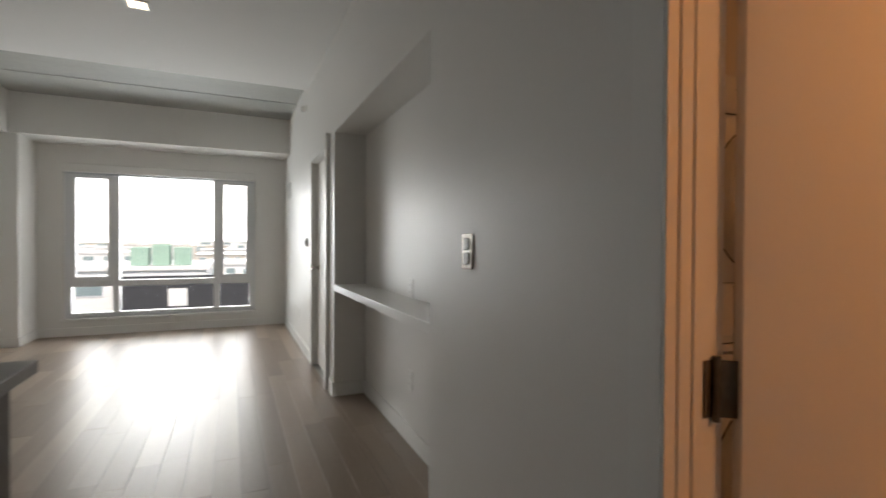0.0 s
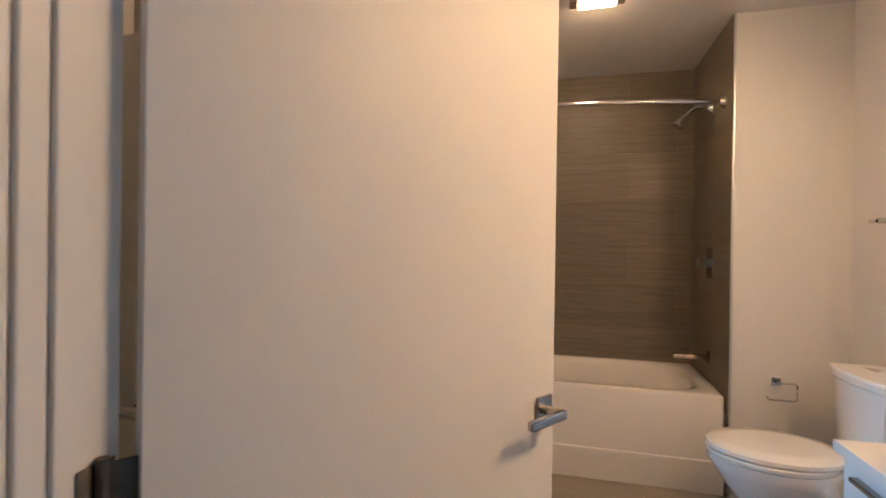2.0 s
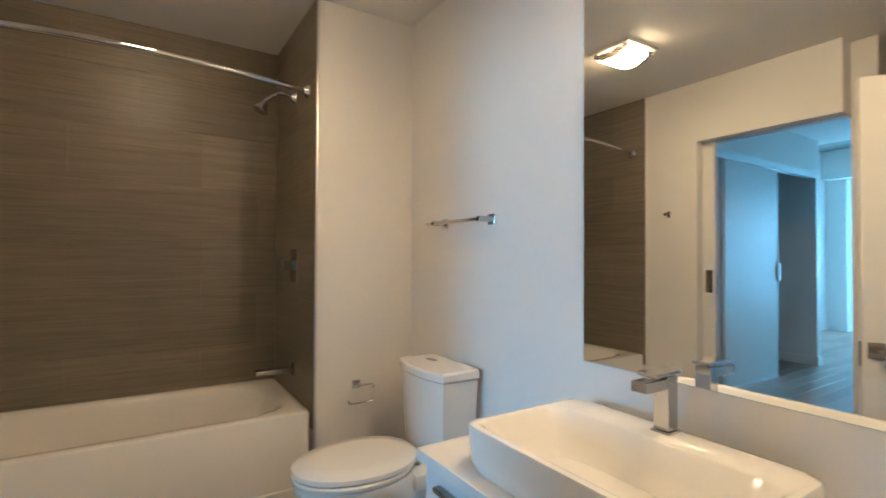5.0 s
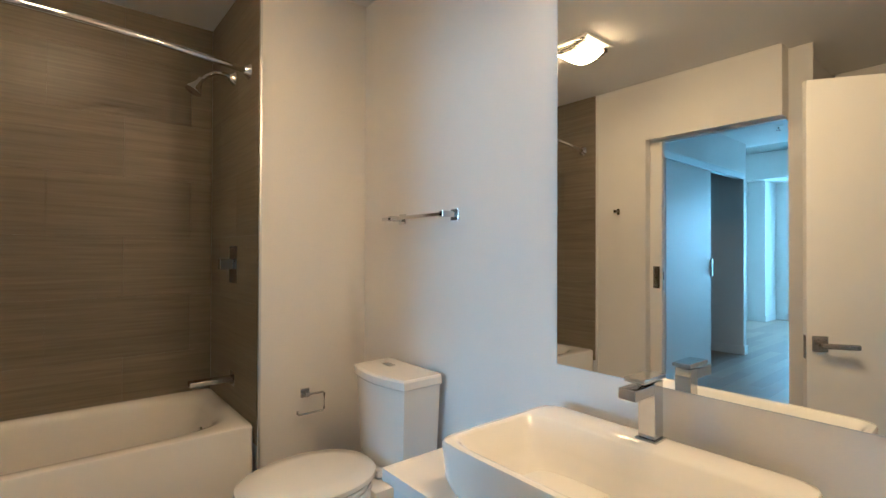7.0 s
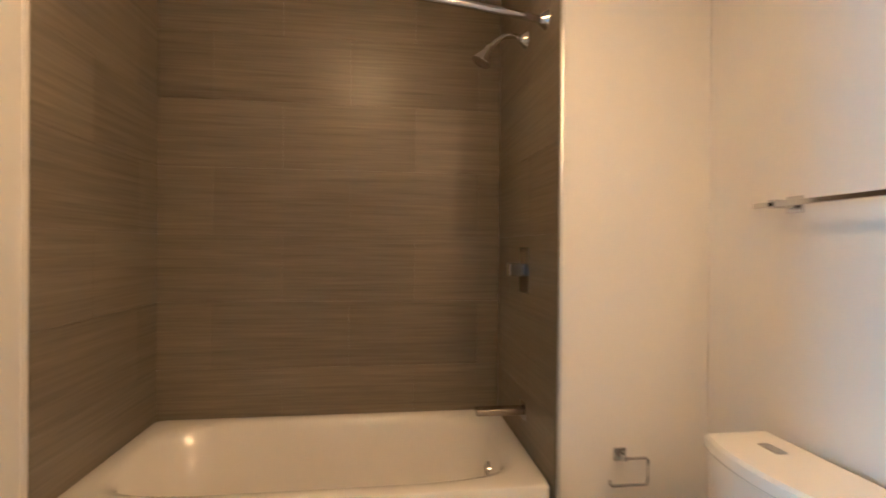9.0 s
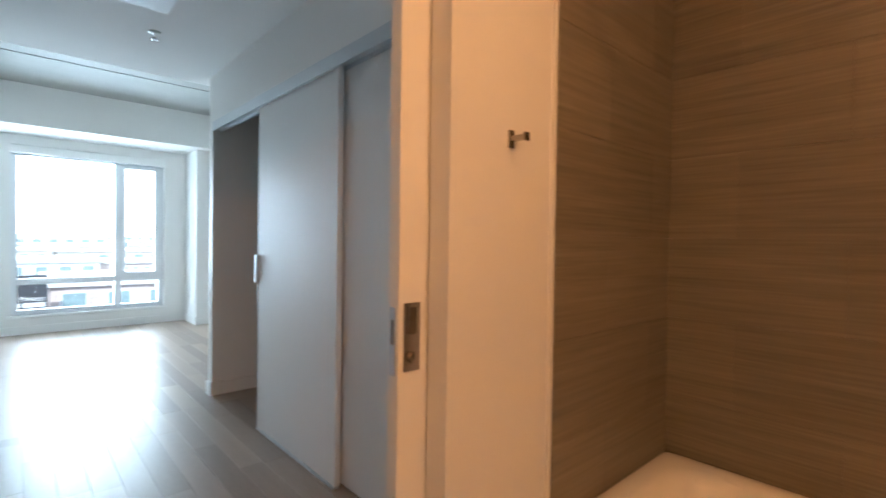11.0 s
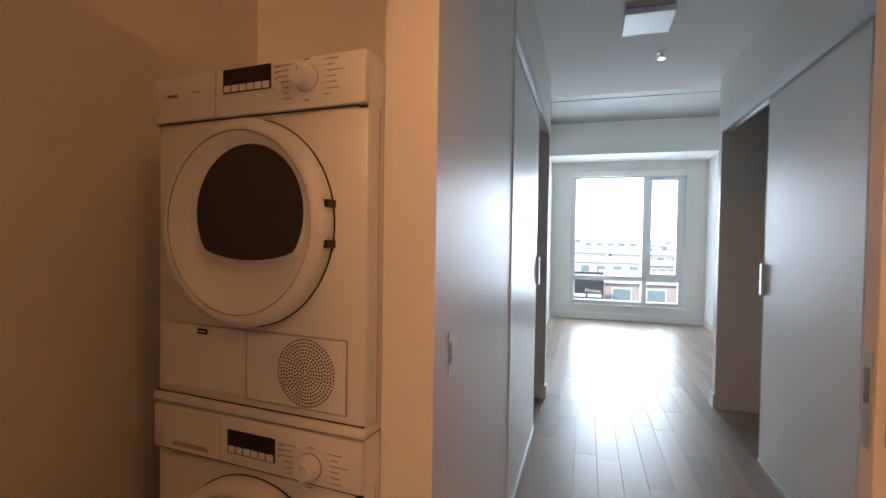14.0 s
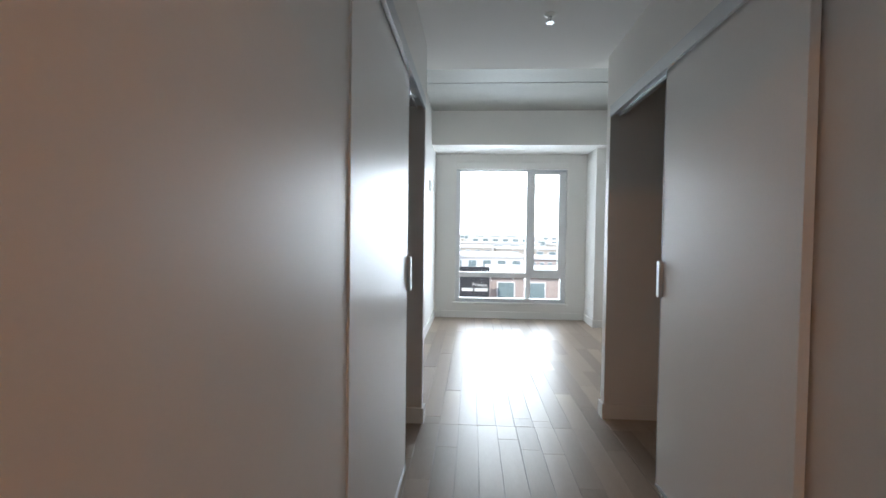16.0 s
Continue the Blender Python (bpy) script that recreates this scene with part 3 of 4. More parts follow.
part("bowl", loft([br(.294, .197, .634, 14), br(.310, .206, .662, 14), br(.318, .210, .739, 14), br(.315, .208, .746, 13), br(.305, .200, .748, 12), br(.302, .154, .748, 9, .0385), br(.295, .146, .741, 8, .0385), br(.26, .123, .685, 5.5, .035), br(.225, .10, .628, 4.4, .03), br(.16, .07, .612, 3.5, .025), br(.05, .035, .609, 2, .02)]), CERAMIC, bs, smooth=True, angle=50)
part("drain", lathe([(.03, 0), (.028, .004)], (bx, by + .02, .6095), "z", 28), CHROME, bs)
for k in (-1, 0, 1):
    part("overflow_hole", lathe([(.006, 0), (.006, .003)], (bx + k * .022, .4405, .716), "y", 14), DARK, bs)
fa = thing("basin_tap", (.736, .10, .748), "chrome square single-lever basin tap", "tap")
part("base", box(.711, .075, .748, .761, .125, .754, .001), CHROME, fa)
part("column", box(.716, .080, .754, .756, .120, .885, .002), CHROME, fa)
part("spout", box(.716, .120, .856, .756, .205, .881, .002), CHROME, fa)
part("lever", box(.712, .072, .889, .760, .175, .899, .002), CHROME, fa)
mi = single("wall_mirror", box(.045, .002, .848, 1.068, .008, 2.12), MIRROR, (.55, 0, .848), "large frameless wall mirror above the vanity", "mirror")
part("polished_edge", boxes((1.068, .002, .848, 1.0705, .0082, 2.12), (.045, .002, .8455, 1.0705, .0082, .848)), ALU, mi)

LIFT[0] = 0.0
hk = thing("robe_hook", (2.04, NY, 1.53), "satin metal robe hook on the wall by the tub", "hook")
part("plate", box(2.032, NY - .006, 1.508, 2.052, NY, 1.552, .001), NICKEL, hk)
part("prong", boxes((2.035, NY - .048, 1.524, 2.049, NY - .006, 1.536), (2.033, NY - .052, 1.520, 2.051, NY - .047, 1.540)), NICKEL, hk)

cl = thing("ceiling_lamp", (1.80, 1.18, BC), "lit square bathroom ceiling lamp with curved frosted glass", "ceiling lamp")
part("base", box(1.66, 1.05, BC - .016, 1.94, 1.31, BC, .006), TRIM, cl)
bm = bmesh.new()
nx = 16
top, bot = [], []
for i in range(nx + 1):
    u = -1 + 2 * i / nx
    z = BC - .078 + .036 * u * u
    top.append([bm.verts.new((1.80 + .105 * u, 1.18 + s, z + .008)) for s in (-.082, .082)])
    bot.append([bm.verts.new((1.80 + .105 * u, 1.18 + s, z)) for s in (-.082, .082)])
for a, b in ((top, top), (bot, bot)):
    for i in range(nx):
        bm.faces.new((a[i][0], a[i + 1][0], a[i + 1][1], a[i][1]))
for k in (0, 1):
    for i in range(nx):
        bm.faces.new((top[i][k], top[i + 1][k], bot[i + 1][k], bot[i][k]))
for i in (0, nx):
    bm.faces.new((top[i][0], top[i][1], bot[i][1], bot[i][0]))
part("shade", bm, LAMPGLOW, cl, "glowing curved frosted glass", smooth=True)
for s in (-1, 1):
    for k in range(3):
        segs = []
        for i in range(10):
            u = -1 + (2 * i + 1) / 10
            z = BC - .064 + .034 * u * u + .013 * k
            if z < BC - .022:
                segs.append((1.80 + .108 * (u - .1), 1.18 + s * .104 - .018, z, 1.80 + .108 * (u + .1) - .0005, 1.18 + s * .104 + .018, z + .006))
        part("bronze_fin", boxes(*segs), BRONZE, cl)

LIFT[0] = 0.03
vl = thing("vanity_light", (.62, 0, 2.23), "slim wall light bar above the bathroom mirror", "wall light")
part("back_plate", box(.50, .001, 2.20, .74, .02, 2.28, .003), NICKEL, vl)
# Out of view; deepened into a hood that keeps lamplight off the ceiling.
part("housing", box(.32, .02, 2.235, .92, .135, 2.265, .003), NICKEL, vl)
part("shade", box(.325, .022, 2.21, .915, .068, 2.233, .004), BARGLOW, vl, "glowing frosted glass")
LIFT[0] = 0.0

# ---- laundry stack ----
DX0, DX1, DF = .323, .918, 2.080
YAW = -5.2               # the stack stands turned a little towards the room


def appliance(name, z0, z1, sink, shift, label, dryer):
    """sink: how far the display lies under the top edge; shift: sideways offset of the panel's fittings."""
    a = thing(name, (DX1, DF, z0), label, "dryer" if dryer else "washing machine", rz=YAW)
    part("body", box(DX0, DF, z0 + .008, DX1, DF + .55, z1, .014), APPL, a, smooth=True)
    part("side_seam", box(DX1 - .0005, DF + .042, z0 + .03, DX1 + .0008, DF + .045, z1 - .112), GREY, a)
    pz = z1 - .112
    bm = box(DX0 + .001, DF - .012, pz, DX1 - .001, DF + .01, z1 - .004, .008)
    cp = part("control_panel", bm, APPL, a, smooth=True)
    part("panel_seam", boxes((DX0 + .004, DF - .006, pz - .002, DX1 - .02, DF + .002, pz - .0004), (DX1 - .02, DF - .004, pz - .006, DX1 - .002, DF + .002, pz - .0032)), DARK, a)
    face = DF - .0119
    ox, dt = DX0 + shift, z1 - sink
    part("display", box(ox + .226, DF - .0145, dt - .053, ox + .361, face, dt, .001), DARK, cp, "black display window")
    for k in range(6):
        part("button", box(ox + .230 + k * .0217, DF - .0158, dt - .051, ox + .2488 + k * .0217, face, dt - .036, .0012), APPL, cp)
    kx, kz = ox + .453, dt - .042
    kn = part("program_knob", lathe([(.027, 0), (.0262, -.010), (.0228, -.014), (.0215, -.028), (.018, -.031)], (kx, DF - .012, kz), n=36), APPL, cp, smooth=True)
    part("knob_ring", lathe([(.0285, 0), (.0285, -.0012), (.0268, -.0012), (.0268, 0)], (kx, DF - .012, kz), n=36, cap=False), GREY if dryer else RED, kn)
    part("pointer", box(kx - .0008, DF - .0442, kz + .007, kx + .0008, DF - .0426, kz + .017), GREY, kn)
    marks = ((.040, .008), (.034, .012), (.030, .014), (.021, .010), (.018, .014), (.012, .010), (.024, .0), (.016, .0))
    for k in range(7):
        zz = kz + .034 - k * .0118
        lw, rw = marks[k][0], marks[(k * 3 + 1) % 7][0]
        reach = .040 if k in (0, 6) else .046
        part("program_mark", box(kx - reach - lw, DF - .0127, zz - .0014, kx - reach, face, zz + .0014), GREY, cp)
        part("program_mark", box(kx + reach + .004, DF - .0127, zz - .0014, kx + reach + .004 + rw, face, zz + .0014), GREY, cp)
        part("leader_line", box(kx + .031, DF - .0124, zz - .0002, kx + reach + .004, face, zz + .0002), GREY, cp)
    for zz in (kz + .0395, kz - .0445):
        part("program_mark", box(kx - .008, DF - .0127, zz - .0018, kx + .008, face, zz + .0018), GREY, cp)
    for k in range(3):
        part("key_mark", box(ox + .370, DF - .0127, kz + .030 - k * .012, ox + .382 - .003 * k, face, kz + .034 - k * .012), GREY, cp)
    part("start_key", lathe([(.0085, 0), (.0085, -.002), (.007, -.003)], (ox + .379, DF - .012, kz - .012), n=20), APPL, cp, smooth=True)
    part("badge", box(ox + .050, DF - .0128, kz - .004, ox + .083, face, kz + .003), RED, cp)
    part("badge_disc", lathe([(.006, 0), (.006, -.0008), (.0045, -.0008), (.0045, 0)], (ox + .041, DF - .012, kz - .0005), n=20, cap=False), GREY, cp)
    part("model_mark", box(ox + .130, DF - .0126, kz + .001, ox + .155, face, kz + .005), GREY, cp)
    part("panel_split", box(ox + .2015, DF - .0126, pz + .003, ox + .203, face, z1 - .008), GREY, cp)
    rc = (DX0 + .288 + shift, DF, z0 + .433 if dryer else z0 + .520)
    d = part("door", lathe([(.2285, .004), (.2285, -.026), (.2235, -.036), (.213, -.0425), (.205, -.044), (.2005, -.0425)], rc, n=80, cap=False), APPL, a, smooth=True)
    part("door_gap", lathe([(.2310, 0), (.2310, -.003), (.2288, -.003), (.2288, 0)], rc, n=80, cap=False), DARK, d)
    part("ring_groove", lathe([(.2005, -.0425), (.2005, -.036), (.1982, -.036), (.1982, -.0415)], rc, n=80, cap=False), GREY, d)
    part("door_dish", lathe([(.1982, -.0415), (.191, -.039), (.174, -.022), (.158, -.012), (.0, -.010)], rc, n=72, cap=False), APPL, d, smooth=True)
    gx, gz = rc[0] + .026, rc[2] + .022
    pts = []
    for i in range(64):
        t = 2 * math.pi * i / 64
        u, v = .148 * math.cos(t), .148 * math.sin(t)
        pts.append((u, v if v > -.080 else -.080 - (-.080 - v) * .32))
    rings = []
    for sc, dy in ((1.08, -.008), (1.055, -.022), (1.0, -.030), (.93, -.029), (.80, -.026), (.40, -.0245)):
        rings.append([(gx + u * sc, DF + dy, gz + v * sc) for u, v in pts])
    part("glass_rim", loft(rings[:3], False, False), APPL, d, smooth=True)
    part("porthole", loft(rings[2:], False, True), SMOKE, d, "dark smoked glass porthole", smooth=True)
    for dz in (.041, -.041):
        part("door_hinge", box(rc[0] + .2205, DF - .029, rc[2] + dz - .008, rc[0] + .2325, DF - .0005, rc[2] + dz + .008, .001), DARK, d)
    if dryer:
        dr = part("condenser_flap", box(DX0 + .030, DF - .005, z0 + .044, DX0 + .287, DF, z0 + .193, .002), APPL, a)
        part("flap_latch", box(DX0 + .142, DF - .0075, z0 + .174, DX0 + .172, DF - .0045, z0 + .187, .001), DARK, dr)
        part("latch_bar", box(DX0 + .145, DF - .009, z0 + .179, DX0 + .169, DF - .0074, z0 + .1825), GREY, dr)
        part("flap_gap", boxes((DX0 + .028, DF - .004, z0 + .1935, DX0 + .552, DF - .0005, z0 + .196), (DX0 + .2874, DF - .004, z0 + .044, DX0 + .2896, DF - .0005, z0 + .1932),
                               (DX0 + .5502, DF - .004, z0 + .040, DX0 + .552, DF - .0005, z0 + .1932), (DX0 + .2898, DF - .004, z0 + .040, DX0 + .550, DF - .0005, z0 + .0418)), GREY, a)
        vp = part("vent_panel", box(DX0 + .290, DF - .005, z0 + .042, DX0 + .550, DF, z0 + .193, .002), APPL, a)
        bm = bmesh.new()
        for r in range(1, 11):
            n = 6 * r
            for k in range(n):
                t = 2 * math.pi * k / n + .2 * r
                x, z = DX0 + .451 + .0071 * r * math.cos(t), z0 + .118 + .0071 * r * math.sin(t)
                vs = [bm.verts.new((x + .0025 * math.cos(q), DF - .0056, z + .0025 * math.sin(q))) for q in (0, 1.05, 2.09, 3.14, 4.19, 5.24)]
                bm.faces.new(vs)
        ho = part("vent_field", bm, DARK, vp, "round field of small dark vent holes")
        tagged(ho, kind="stuff")
        part("plinth_lip", box(DX0 - .003, DF - .010, z0, DX1 + .003, DF + .54, z0 + .022, .006), APPL, a, smooth=True)
        part("lip_seam", box(DX0 + .002, DF - .002, z0 + .022, DX1 - .002, DF + .002, z0 + .0245), DARK, a)
    else:
        dd = part("detergent_drawer", box(ox + .020, DF - .0135, pz + .006, ox + .199, face, z1 - .012, .0008), APPL, cp)
        part("drawer_grip", boxes((ox + .053, DF - .0150, dt - .066, ox + .167, DF - .0132, dt - .060), (ox + .060, DF - .0142, dt - .060, ox + .160, DF - .0133, dt - .055)), GREY, dd)
        part("service_flap", box(DX0 + .36, DF - .005, z0 + .05, DX0 + .53, DF, z0 + .17, .002), APPL, a)
    return a


appliance("tumble_dryer", .884, 1.667, .008, 0.0, "white front-loading tumble dryer stacked on the washer", True)
appliance("washing_machine", 0.0, .882, .030, .018, "white front-loading washing machine under the dryer", False)

# ---- hall and living things ----
nsh = single("niche_shelf", box(H0, 2.977, .818, .1365, 4.908, .866, .002), TRIM, (.05, 3.94, .818), "white painted shelf fixed across the wall niche", "shelf")


def plate(name, at, axis, w, h, label, category, toggles):
    """Cover plate on a wall that faces -x (axis 'x') or towards +y ('y')."""
    t = thing(name, at, label, category)
    x, y, z = at
    part("cover", box(x - .006, y - w / 2, z - h / 2, x, y + w / 2, z + h / 2, .002), NICKEL if toggles[0][1] == "rocker" else TRIM, t)
    for dz, kind in toggles:
        if kind == "rocker":
            part("rocker", box(x - .010, y - .016, z + dz - .017, x - .006, y + .016, z + dz + .017, .0015), TRIM, t)
            part("gap", box(x - .0068, y - .019, z + dz - .0205, x - .0058, y + .019, z + dz + .0205), GREY, t)
        else:
            part("socket", box(x - .008, y - .016, z + dz - .014, x - .006, y + .016, z + dz + .014, .001), TRIM, t)
            for dy in (-.006, .006):
                part("slot", box(x - .0086, y + dy - .001, z + dz - .005, x - .0079, y + dy + .001, z + dz + .005), DARK, t)
    for dz in (-.048, .048):
        part("screw", lathe([(.003, 0), (.003, -.001)], (x - .006, y, z + dz), "x", 10), NICKEL, t)
    return t


plate("light_switch", (H0, 2.64, 1.16), "x", .072, .118, "brushed metal plate with two white stacked rocker switches", "light switch", ((.024, "rocker"), (-.024, "rocker")))
plate("wall_socket", (.137, 3.86, .92), "x", .072, .118, "white wall socket above the niche shelf", "socket", ((.022, "s"), (-.022, "s")))
plate("wall_socket", (.137, 3.86, .375), "x", .072, .118, "white wall socket below the niche shelf", "socket", ((.022, "s"), (-.022, "s")))
plate("wall_socket", (H0, 7.35, .36), "x", .072, .118, "white wall socket low on the living room wall", "socket", ((.022, "s"), (-.022, "s")))
plate("wall_socket", (H0, 7.02, .36), "x", .072, .118, "white wall socket low on the living room wall", "socket", ((.022, "s"), (-.022, "s")))
plate("wall_socket", (3.11, 9.05, .42), "x", .072, .118, "white wall socket on the bedroom column", "socket", ((.022, "s"), (-.022, "s")))
th = thing("thermostat", (H0, 6.33, 1.19), "white thermostat with a dark display", "thermostat")
part("case", box(H0 - .024, 6.27, 1.145, H0, 6.39, 1.235, .005), TRIM, th)
part("display", box(H0 - .0255, 6.29, 1.165, H0 - .0238, 6.35, 1.215), DARK, th)
gr = thing("wall_grille", (H0, 8.1, 1.9), "white slatted air grille high on the wall", "air grille")
part("frame", boxes((H0 - .012, 7.90, 1.80, H0, 8.30, 1.815), (H0 - .012, 7.90, 1.985, H0, 8.30, 2.0), (H0 - .012, 7.90, 1.815, H0, 7.915, 1.985), (H0 - .012, 8.285, 1.815, H0, 8.30, 1.985)), TRIM, gr)
for k in range(7):
    part("slat", box(H0 - .009, 7.915, 1.823 + k * .0235, H0 - .002, 8.285, 1.835 + k * .0235), TRIM, gr)
gb = thing("wall_grille", (.78, 8.42, 1.88), "white slatted air grille high on the bedroom wall", "air grille")
part("frame", boxes((.78, 8.24, 1.88, .792, 8.60, 1.895), (.78, 8.24, 2.015, .792, 8.60, 2.03), (.78, 8.24, 1.895, .792, 8.255, 2.015), (.78, 8.585, 1.895, .792, 8.60, 2.015)), TRIM, gb)
for k in range(5):
    part("slat", box(.782, 8.255, 1.902 + k * .0225, .789, 8.585, 1.914 + k * .0225), TRIM, gb)
sn = thing("side_sprinkler", (H0, 6.42, 2.66), "white wall sprinkler under the ceiling edge", "sprinkler")
part("rose", lathe([(.032, 0), (.03, -.012), (.012, -.016)], (H0, 6.42, 2.62), "x", 24), TRIM, sn, smooth=True)
part("nozzle", boxes((H0 - .055, 6.405, 2.58, H0 - .014, 6.435, 2.63)), TRIM, sn)

ks = thing("kitchen_island", (-1.70, 1.6, 0), "kitchen island with dark grey-brown panels under a stone worktop", "kitchen island")
part("body", box(-2.02, .42, 0, -1.29, 2.60, .87, .003), CABINET, ks)
part("plinth", box(-2.0, .45, 0, -1.285, 2.58, .09), TRIM, ks)
single("island_worktop", box(-2.06, .38, .872, -1.255, 2.655, .903, .003), DKSTONE, (-1.65, 1.5, .872), "grey stone worktop on the kitchen island", "worktop")

sl = thing("recessed_spot", (-1.41, 4.98, HC), "lit square recessed ceiling spotlight", "ceiling spot")
sx, sy = -1.41, 4.98
part("frame", boxes((sx - .07, sy - .07, HC - .006, sx + .07, sy - .05, HC), (sx - .07, sy + .05, HC - .006, sx + .07, sy + .07, HC), (sx - .07, sy - .05, HC - .006, sx - .05, sy + .05, HC), (sx + .05, sy - .05, HC - .006, sx + .07, sy + .05, HC)), TRIM, sl)
part("lens", box(sx - .05, sy - .05, HC - .004, sx + .05, sy + .05, HC - .001), SPOTGLOW, sl)

# ---- passage things ----
pl = thing("passage_lamp", (1.635, 4.10, CC), "unlit square ceiling lamp with stepped frosted glass", "ceiling lamp")
part("base", box(1.515, 3.98, CC - .03, 1.765, 4.23, CC, .004), ALU, pl)
part("shade", box(1.51, 3.965, CC - .075, 1.77, 4.245, CC - .04, .006), OFFGLASS, pl)
part("rim", boxes((1.525, 3.99, CC - .04, 1.755, 4.22, CC - .03)), NICKEL, pl)
spk = thing("ceiling_sprinkler", (1.80, 4.75, CC), "small white pendent ceiling sprinkler", "sprinkler")
part("rose", lathe([(.035, 0), (.034, -.006), (.014, -.012)], (1.80, 4.75, CC), "z", 24), TRIM, spk, smooth=True)
part("frame", lathe([(.011, -.012), (.007, -.03), (.012, -.034), (.012, -.038)], (1.80, 4.75, CC), "z", 16), CHROME, spk, smooth=True)
part("deflector", lathe([(.024, -.047), (.024, -.05)], (1.80, 4.75, CC), "z", 20), CHROME, spk)

# ---- outside ----
structure("ground", boxes((-600, -400, -10.2, 600, 900, -10.0)), ASPHALT, "grey asphalt street level far below")

# Glowing sheet added behind the city so the low sky burns out white.
SKYGLOW = glow("sky_glow", (0.93, 0.97, 1.0), 3.0)
structure("backdrop", boxes((-700, 420, -10, 700, 424, 260)), SKYGLOW, "glowing white sheet standing in for the overexposed sky low over the city")


def building(name, x0, y0, x1, y1, z1, wall, rows, cols, label):
    b = thing(name, ((x0 + x1) / 2, (y0 + y1) / 2, -10), label, "building")
    part("wall", box(x0, y0, -10, x1, y1, z1), wall, b)
    part("roof", box(x0 - .2, y0 - .2, z1, x1 + .2, y1 + .2, z1 + .35), FARWHITE, b)
    dx = (x1 - x0) / cols
    dz = 3.2
    for r in range(rows):
        for c in range(cols):
            wx, wz = x0 + dx * (c + .5), z1 - 1.3 - dz * r
            wnd = part("window", box(wx - dx * .3, y0 - .06, wz - .9, wx + dx * .3, y0 - .01, wz + .9), VINYL, b)
            part("pane", box(wx - dx * .26, y0 - .08, wz - .8, wx + dx * .26, y0 - .06, wz + .8), FARWIN, wnd)
    return b


building("brick_building", 3.1, 46, 34, 60, -2.5, BRICK, 2, 11, "low brown brick building across the street")
building("white_building", -42, 50, -3, 66, -1.3, FARWHITE, 2, 11, "low pale building with a flat roof")
rc = random.Random(3)
for row, (yy, zz) in enumerate(((78, -2.6), (105, -1.6), (140, -.8), (200, -.2), (290, .9))):
    x = -yy * .75
    while x < yy * .75:
        w = rc.uniform(.10, .22) * yy
        building("city_block", x, yy + rc.uniform(0, 6), x + w, yy + 18, zz + rc.uniform(-.8, .9), rc.choice((FARWHITE, FARWHITE, FARTAN, BRICK)), 2, 6, "pale city block in the hazy distance")
        x += w + rc.uniform(.5, 4)
bb = thing("billboard", (-5, 44, -10), "dark billboard with white lettering on posts", "billboard")
part("board", box(-8.5, 44, -5.3, 2.9, 44.4, -1.45), FARDARK, bb)
part("post", boxes((-7, 44.4, -10, -6.6, 44.8, -2.4)), FARDARK, bb)
part("post", boxes((-1, 44.4, -10, -.6, 44.8, -2.4)), FARDARK, bb)
cu = bpy.data.curves.new("lettering", "FONT")
cu.body, cu.size, cu.align_x, cu.extrude = "Privacy.", .44, "RIGHT", .01
cu.materials.append(FARWHITE)
tx = new("lettering", cu)
tx.parent = bb
tx.matrix_basis = pose(7.75, -.04, 6.82, 90, 0, 0)
part("lettering_bar", box(.45, 43.95, -3.62, 1.45, 44, -3.34), FARWHITE, bb)
part("lettering_bar", box(1.60, 43.95, -3.62, 2.75, 44, -3.34), FARWHITE, bb)
part("picture_panel", box(-5.4, 43.95, -3.85, -4.05, 44, -2.45, .02), FARWHITE, bb, "white picture panel on the dark board")
gt = thing("roof_unit", (-6.8, 52, -.95), "green metal cooling units on a flat roof", "roof unit")
for k in range(3):
    part("unit", box(-9.1 + k * 1.7, 51, -.95, -7.7 + k * 1.7, 53, .75 + .25 * (k % 2), .1), COPPER, gt)

# ---- tiles and planks ----
def tile_mesh(w, d, h, mat, name):
    return mesh_of(name, box(-w / 2, -d / 2, -h / 2, w / 2, d / 2, h / 2, min(w, d, h) * .1), mat)


MESHES = {}


def piece(name, parent, x0, y0, z0, x1, y1, z1, mat):
    k = (name, round(x1 - x0, 3), round(y1 - y0, 3), round(z1 - z0, 3))
    if k not in MESHES:
        MESHES[k] = tile_mesh(x1 - x0, y1 - y0, z1 - z0, mat, name)
    ob = new(name, MESHES[k])
    ob.location = ((x0 + x1) / 2, (y0 + y1) / 2, (z0 + z1) / 2)
    ob.parent = parent


def tiled(name, plane, pos, a0, a1, z0, z1, label, tw=.585, thh=.293, shift=0.0):
    """Courses of tiles on a wall; plane 'x' or 'y'; the wall's face lies at pos, the tiles stand 10 mm off it."""
    s = 1 if plane == "Y" else -1
    back = {"x": (pos - .004, a0, z0, pos, a1, z1), "y": (a0, pos - .004, z0, a1, pos, z1), "Y": (a0, pos, z0, a1, pos + .004, z1)}[plane]
    w = structure(name, boxes(back), GROUT, label)
    z, r = z0, 0
    while z < z1 - .01:
        zt = min(z + thh, z1)
        a = a0 - (shift + (tw / 2 if r % 2 else 0)) % tw
        while a < a1 - .01:
            p, q = max(a, a0), min(a + tw, a1)
            if q - p > .015:
                g = .0003
                if plane == "x":
                    piece("tile", w, pos - .011, p + g, z + g, pos - .003, q - g, zt - g, TILE)
                elif plane == "y":
                    piece("tile", w, p + g, pos - .011, z + g, q - g, pos - .003, zt - g, TILE)
                else:
                    piece("tile", w, p + g, pos + .003, z + g, q - g, pos + .011, zt - g, TILE)
            a += tw
        z, r = zt, r + 1


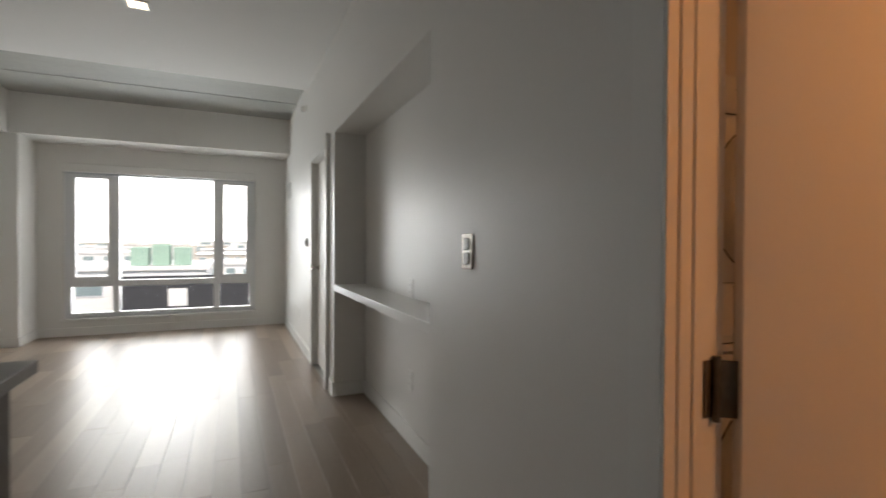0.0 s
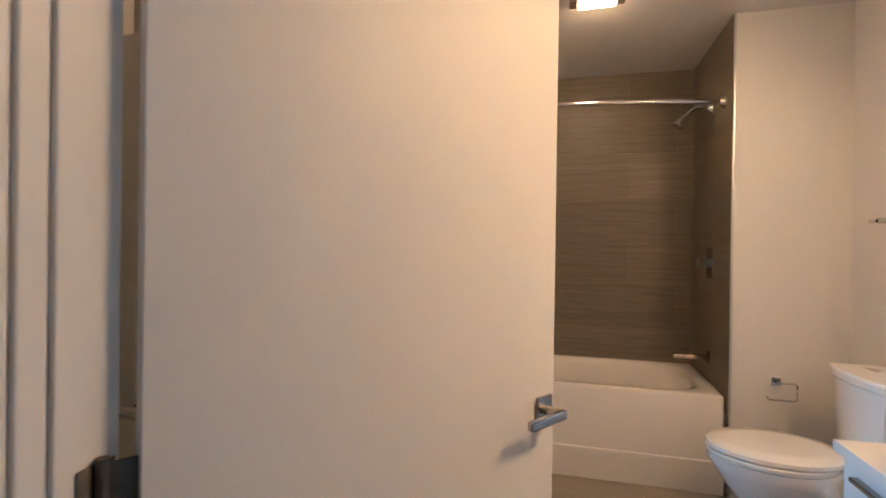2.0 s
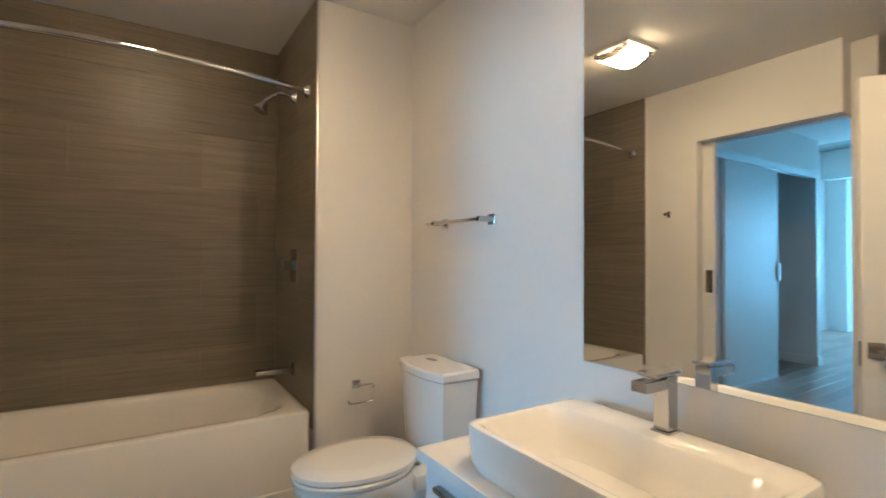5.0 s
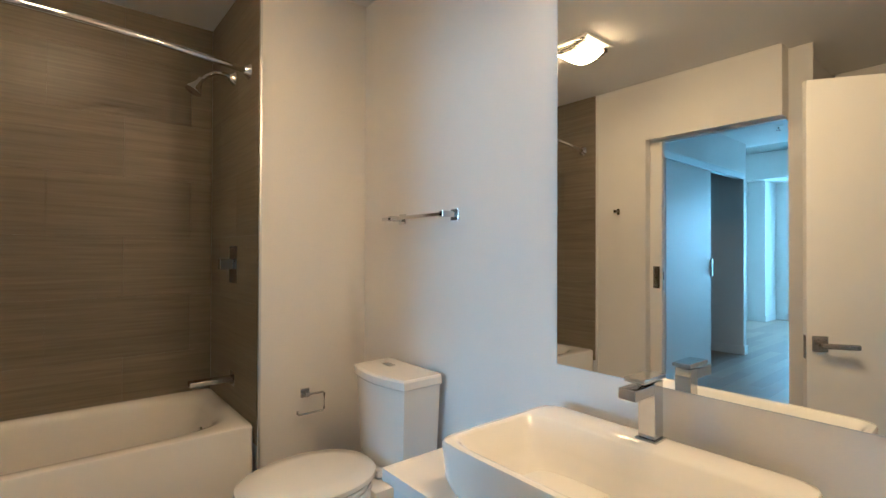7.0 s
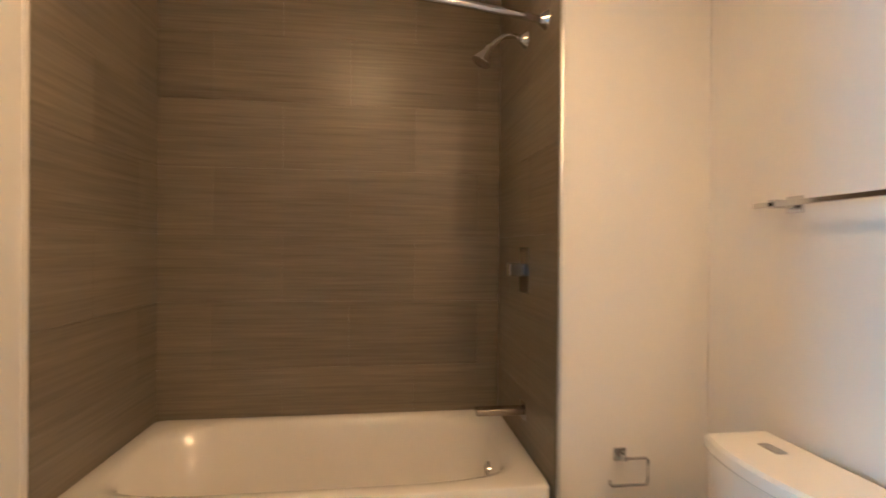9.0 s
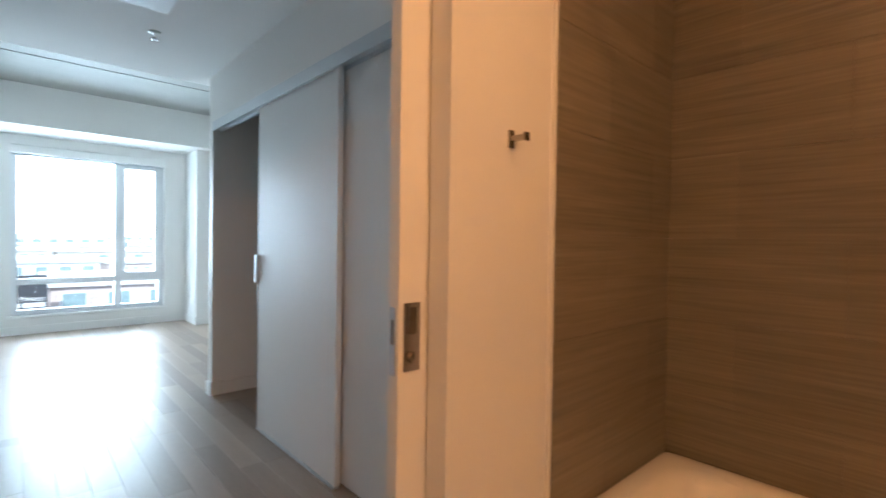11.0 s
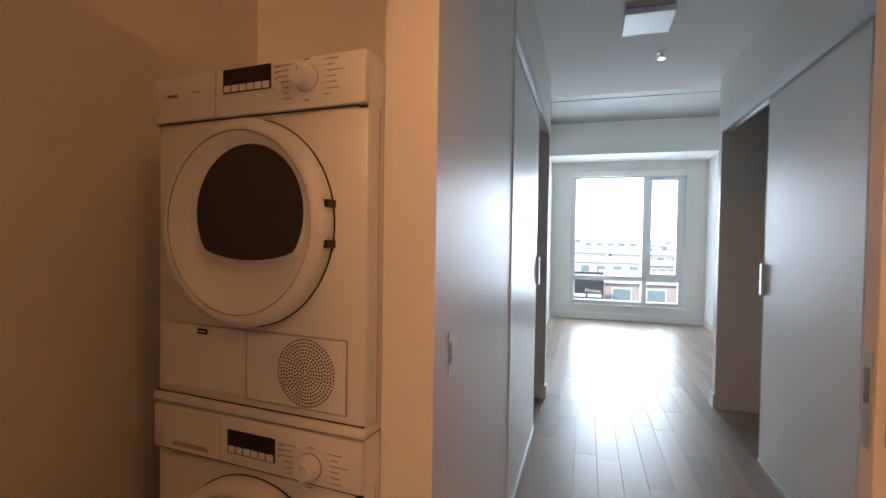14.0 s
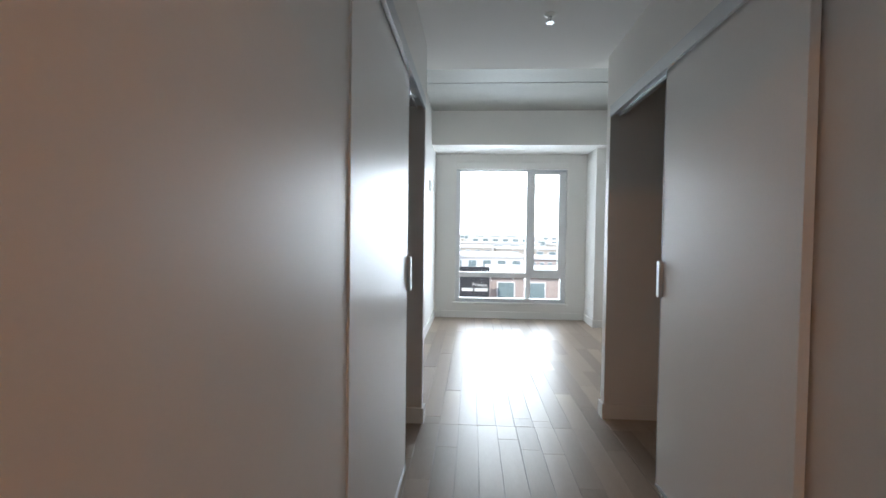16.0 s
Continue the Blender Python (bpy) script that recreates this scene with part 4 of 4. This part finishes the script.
tiled("tiles_back", "x", 2.971, .51, 2.01, .42, BC, "brown striated tiles behind the bathtub", shift=.19)
tiled("tiles_south", "Y", .499, 2.213, 2.96, .42, BC, "brown striated tiles on the shower end wall")
tiled("tiles_north", "y", NY - .0005, 2.226, 2.96, .42, BC, "brown striated tiles on the tub's end wall", shift=.3)

ft = structure("floor_bathroom", boxes((H0, 0, -.012, 2.3, NY + .115, -.006), (H1, NY + .115, -.012, .965, 2.86, -.006)), GROUT, "beige bathroom floor of large tiles")
for i in range(8):
    for j in range(5):
        x0, y0 = H0 + i * .305, j * .6 - (.3 if i % 2 else 0)
        x1, y1 = min(x0 + .303, 2.3), min(y0 + .598, 2.86 if x0 + .303 < .965 else NY + .115)
        y0 = max(y0, .0)
        if y1 - y0 > .03 and x1 - x0 > .03:
            piece("floor_tile", ft, x0, y0, -.006, x1, y1, .0, FTILE)

rng = random.Random(7)


def planks(name, areas, label, width=.128):
    f = structure(name, boxes(*[(a, b, -.012, c, d, -.008) for a, b, c, d in areas]), GROUT, label)
    for a, b, c, d in areas:
        x = a
        while x < c - .01:
            x1 = min(x + width, c)
            y = b - rng.random() * 1.2
            while y < d:
                ln = rng.choice((.7, .9, 1.1, 1.3, 1.5, 1.8))
                p, q = max(y, b), min(y + ln, d)
                if q - p > .02:
                    piece("plank", f, x + .0008, p + .0008, -.008, x1 - .0008, q - .0008, rng.choice((0, .0004, .0008)), OAK)
                y += ln
            x = x1


planks("floor_living", [(XL, -2.0, H0, LY), (H0, 2.975, .137, 4.91)], "pale brown oak plank floor")
planks("floor_bedroom", [(1.04, 2.135, 2.322, 5.125), (.3, 3.2, 1.04, 5.125), (2.322, 2.2, 3.02, 5.125), (.78, 5.125, 3.4, BY)], "pale brown oak plank floor")

for ob in scene.objects:
    base = ob.name.split(".")[0]
    if ob.parent is None and base in ("wall_socket", "closet_doors", "city_block"):
        tagged(ob, group={"wall_socket": "wall sockets", "closet_doors": "closet doors along the passage", "city_block": "city blocks in the distance"}[base])
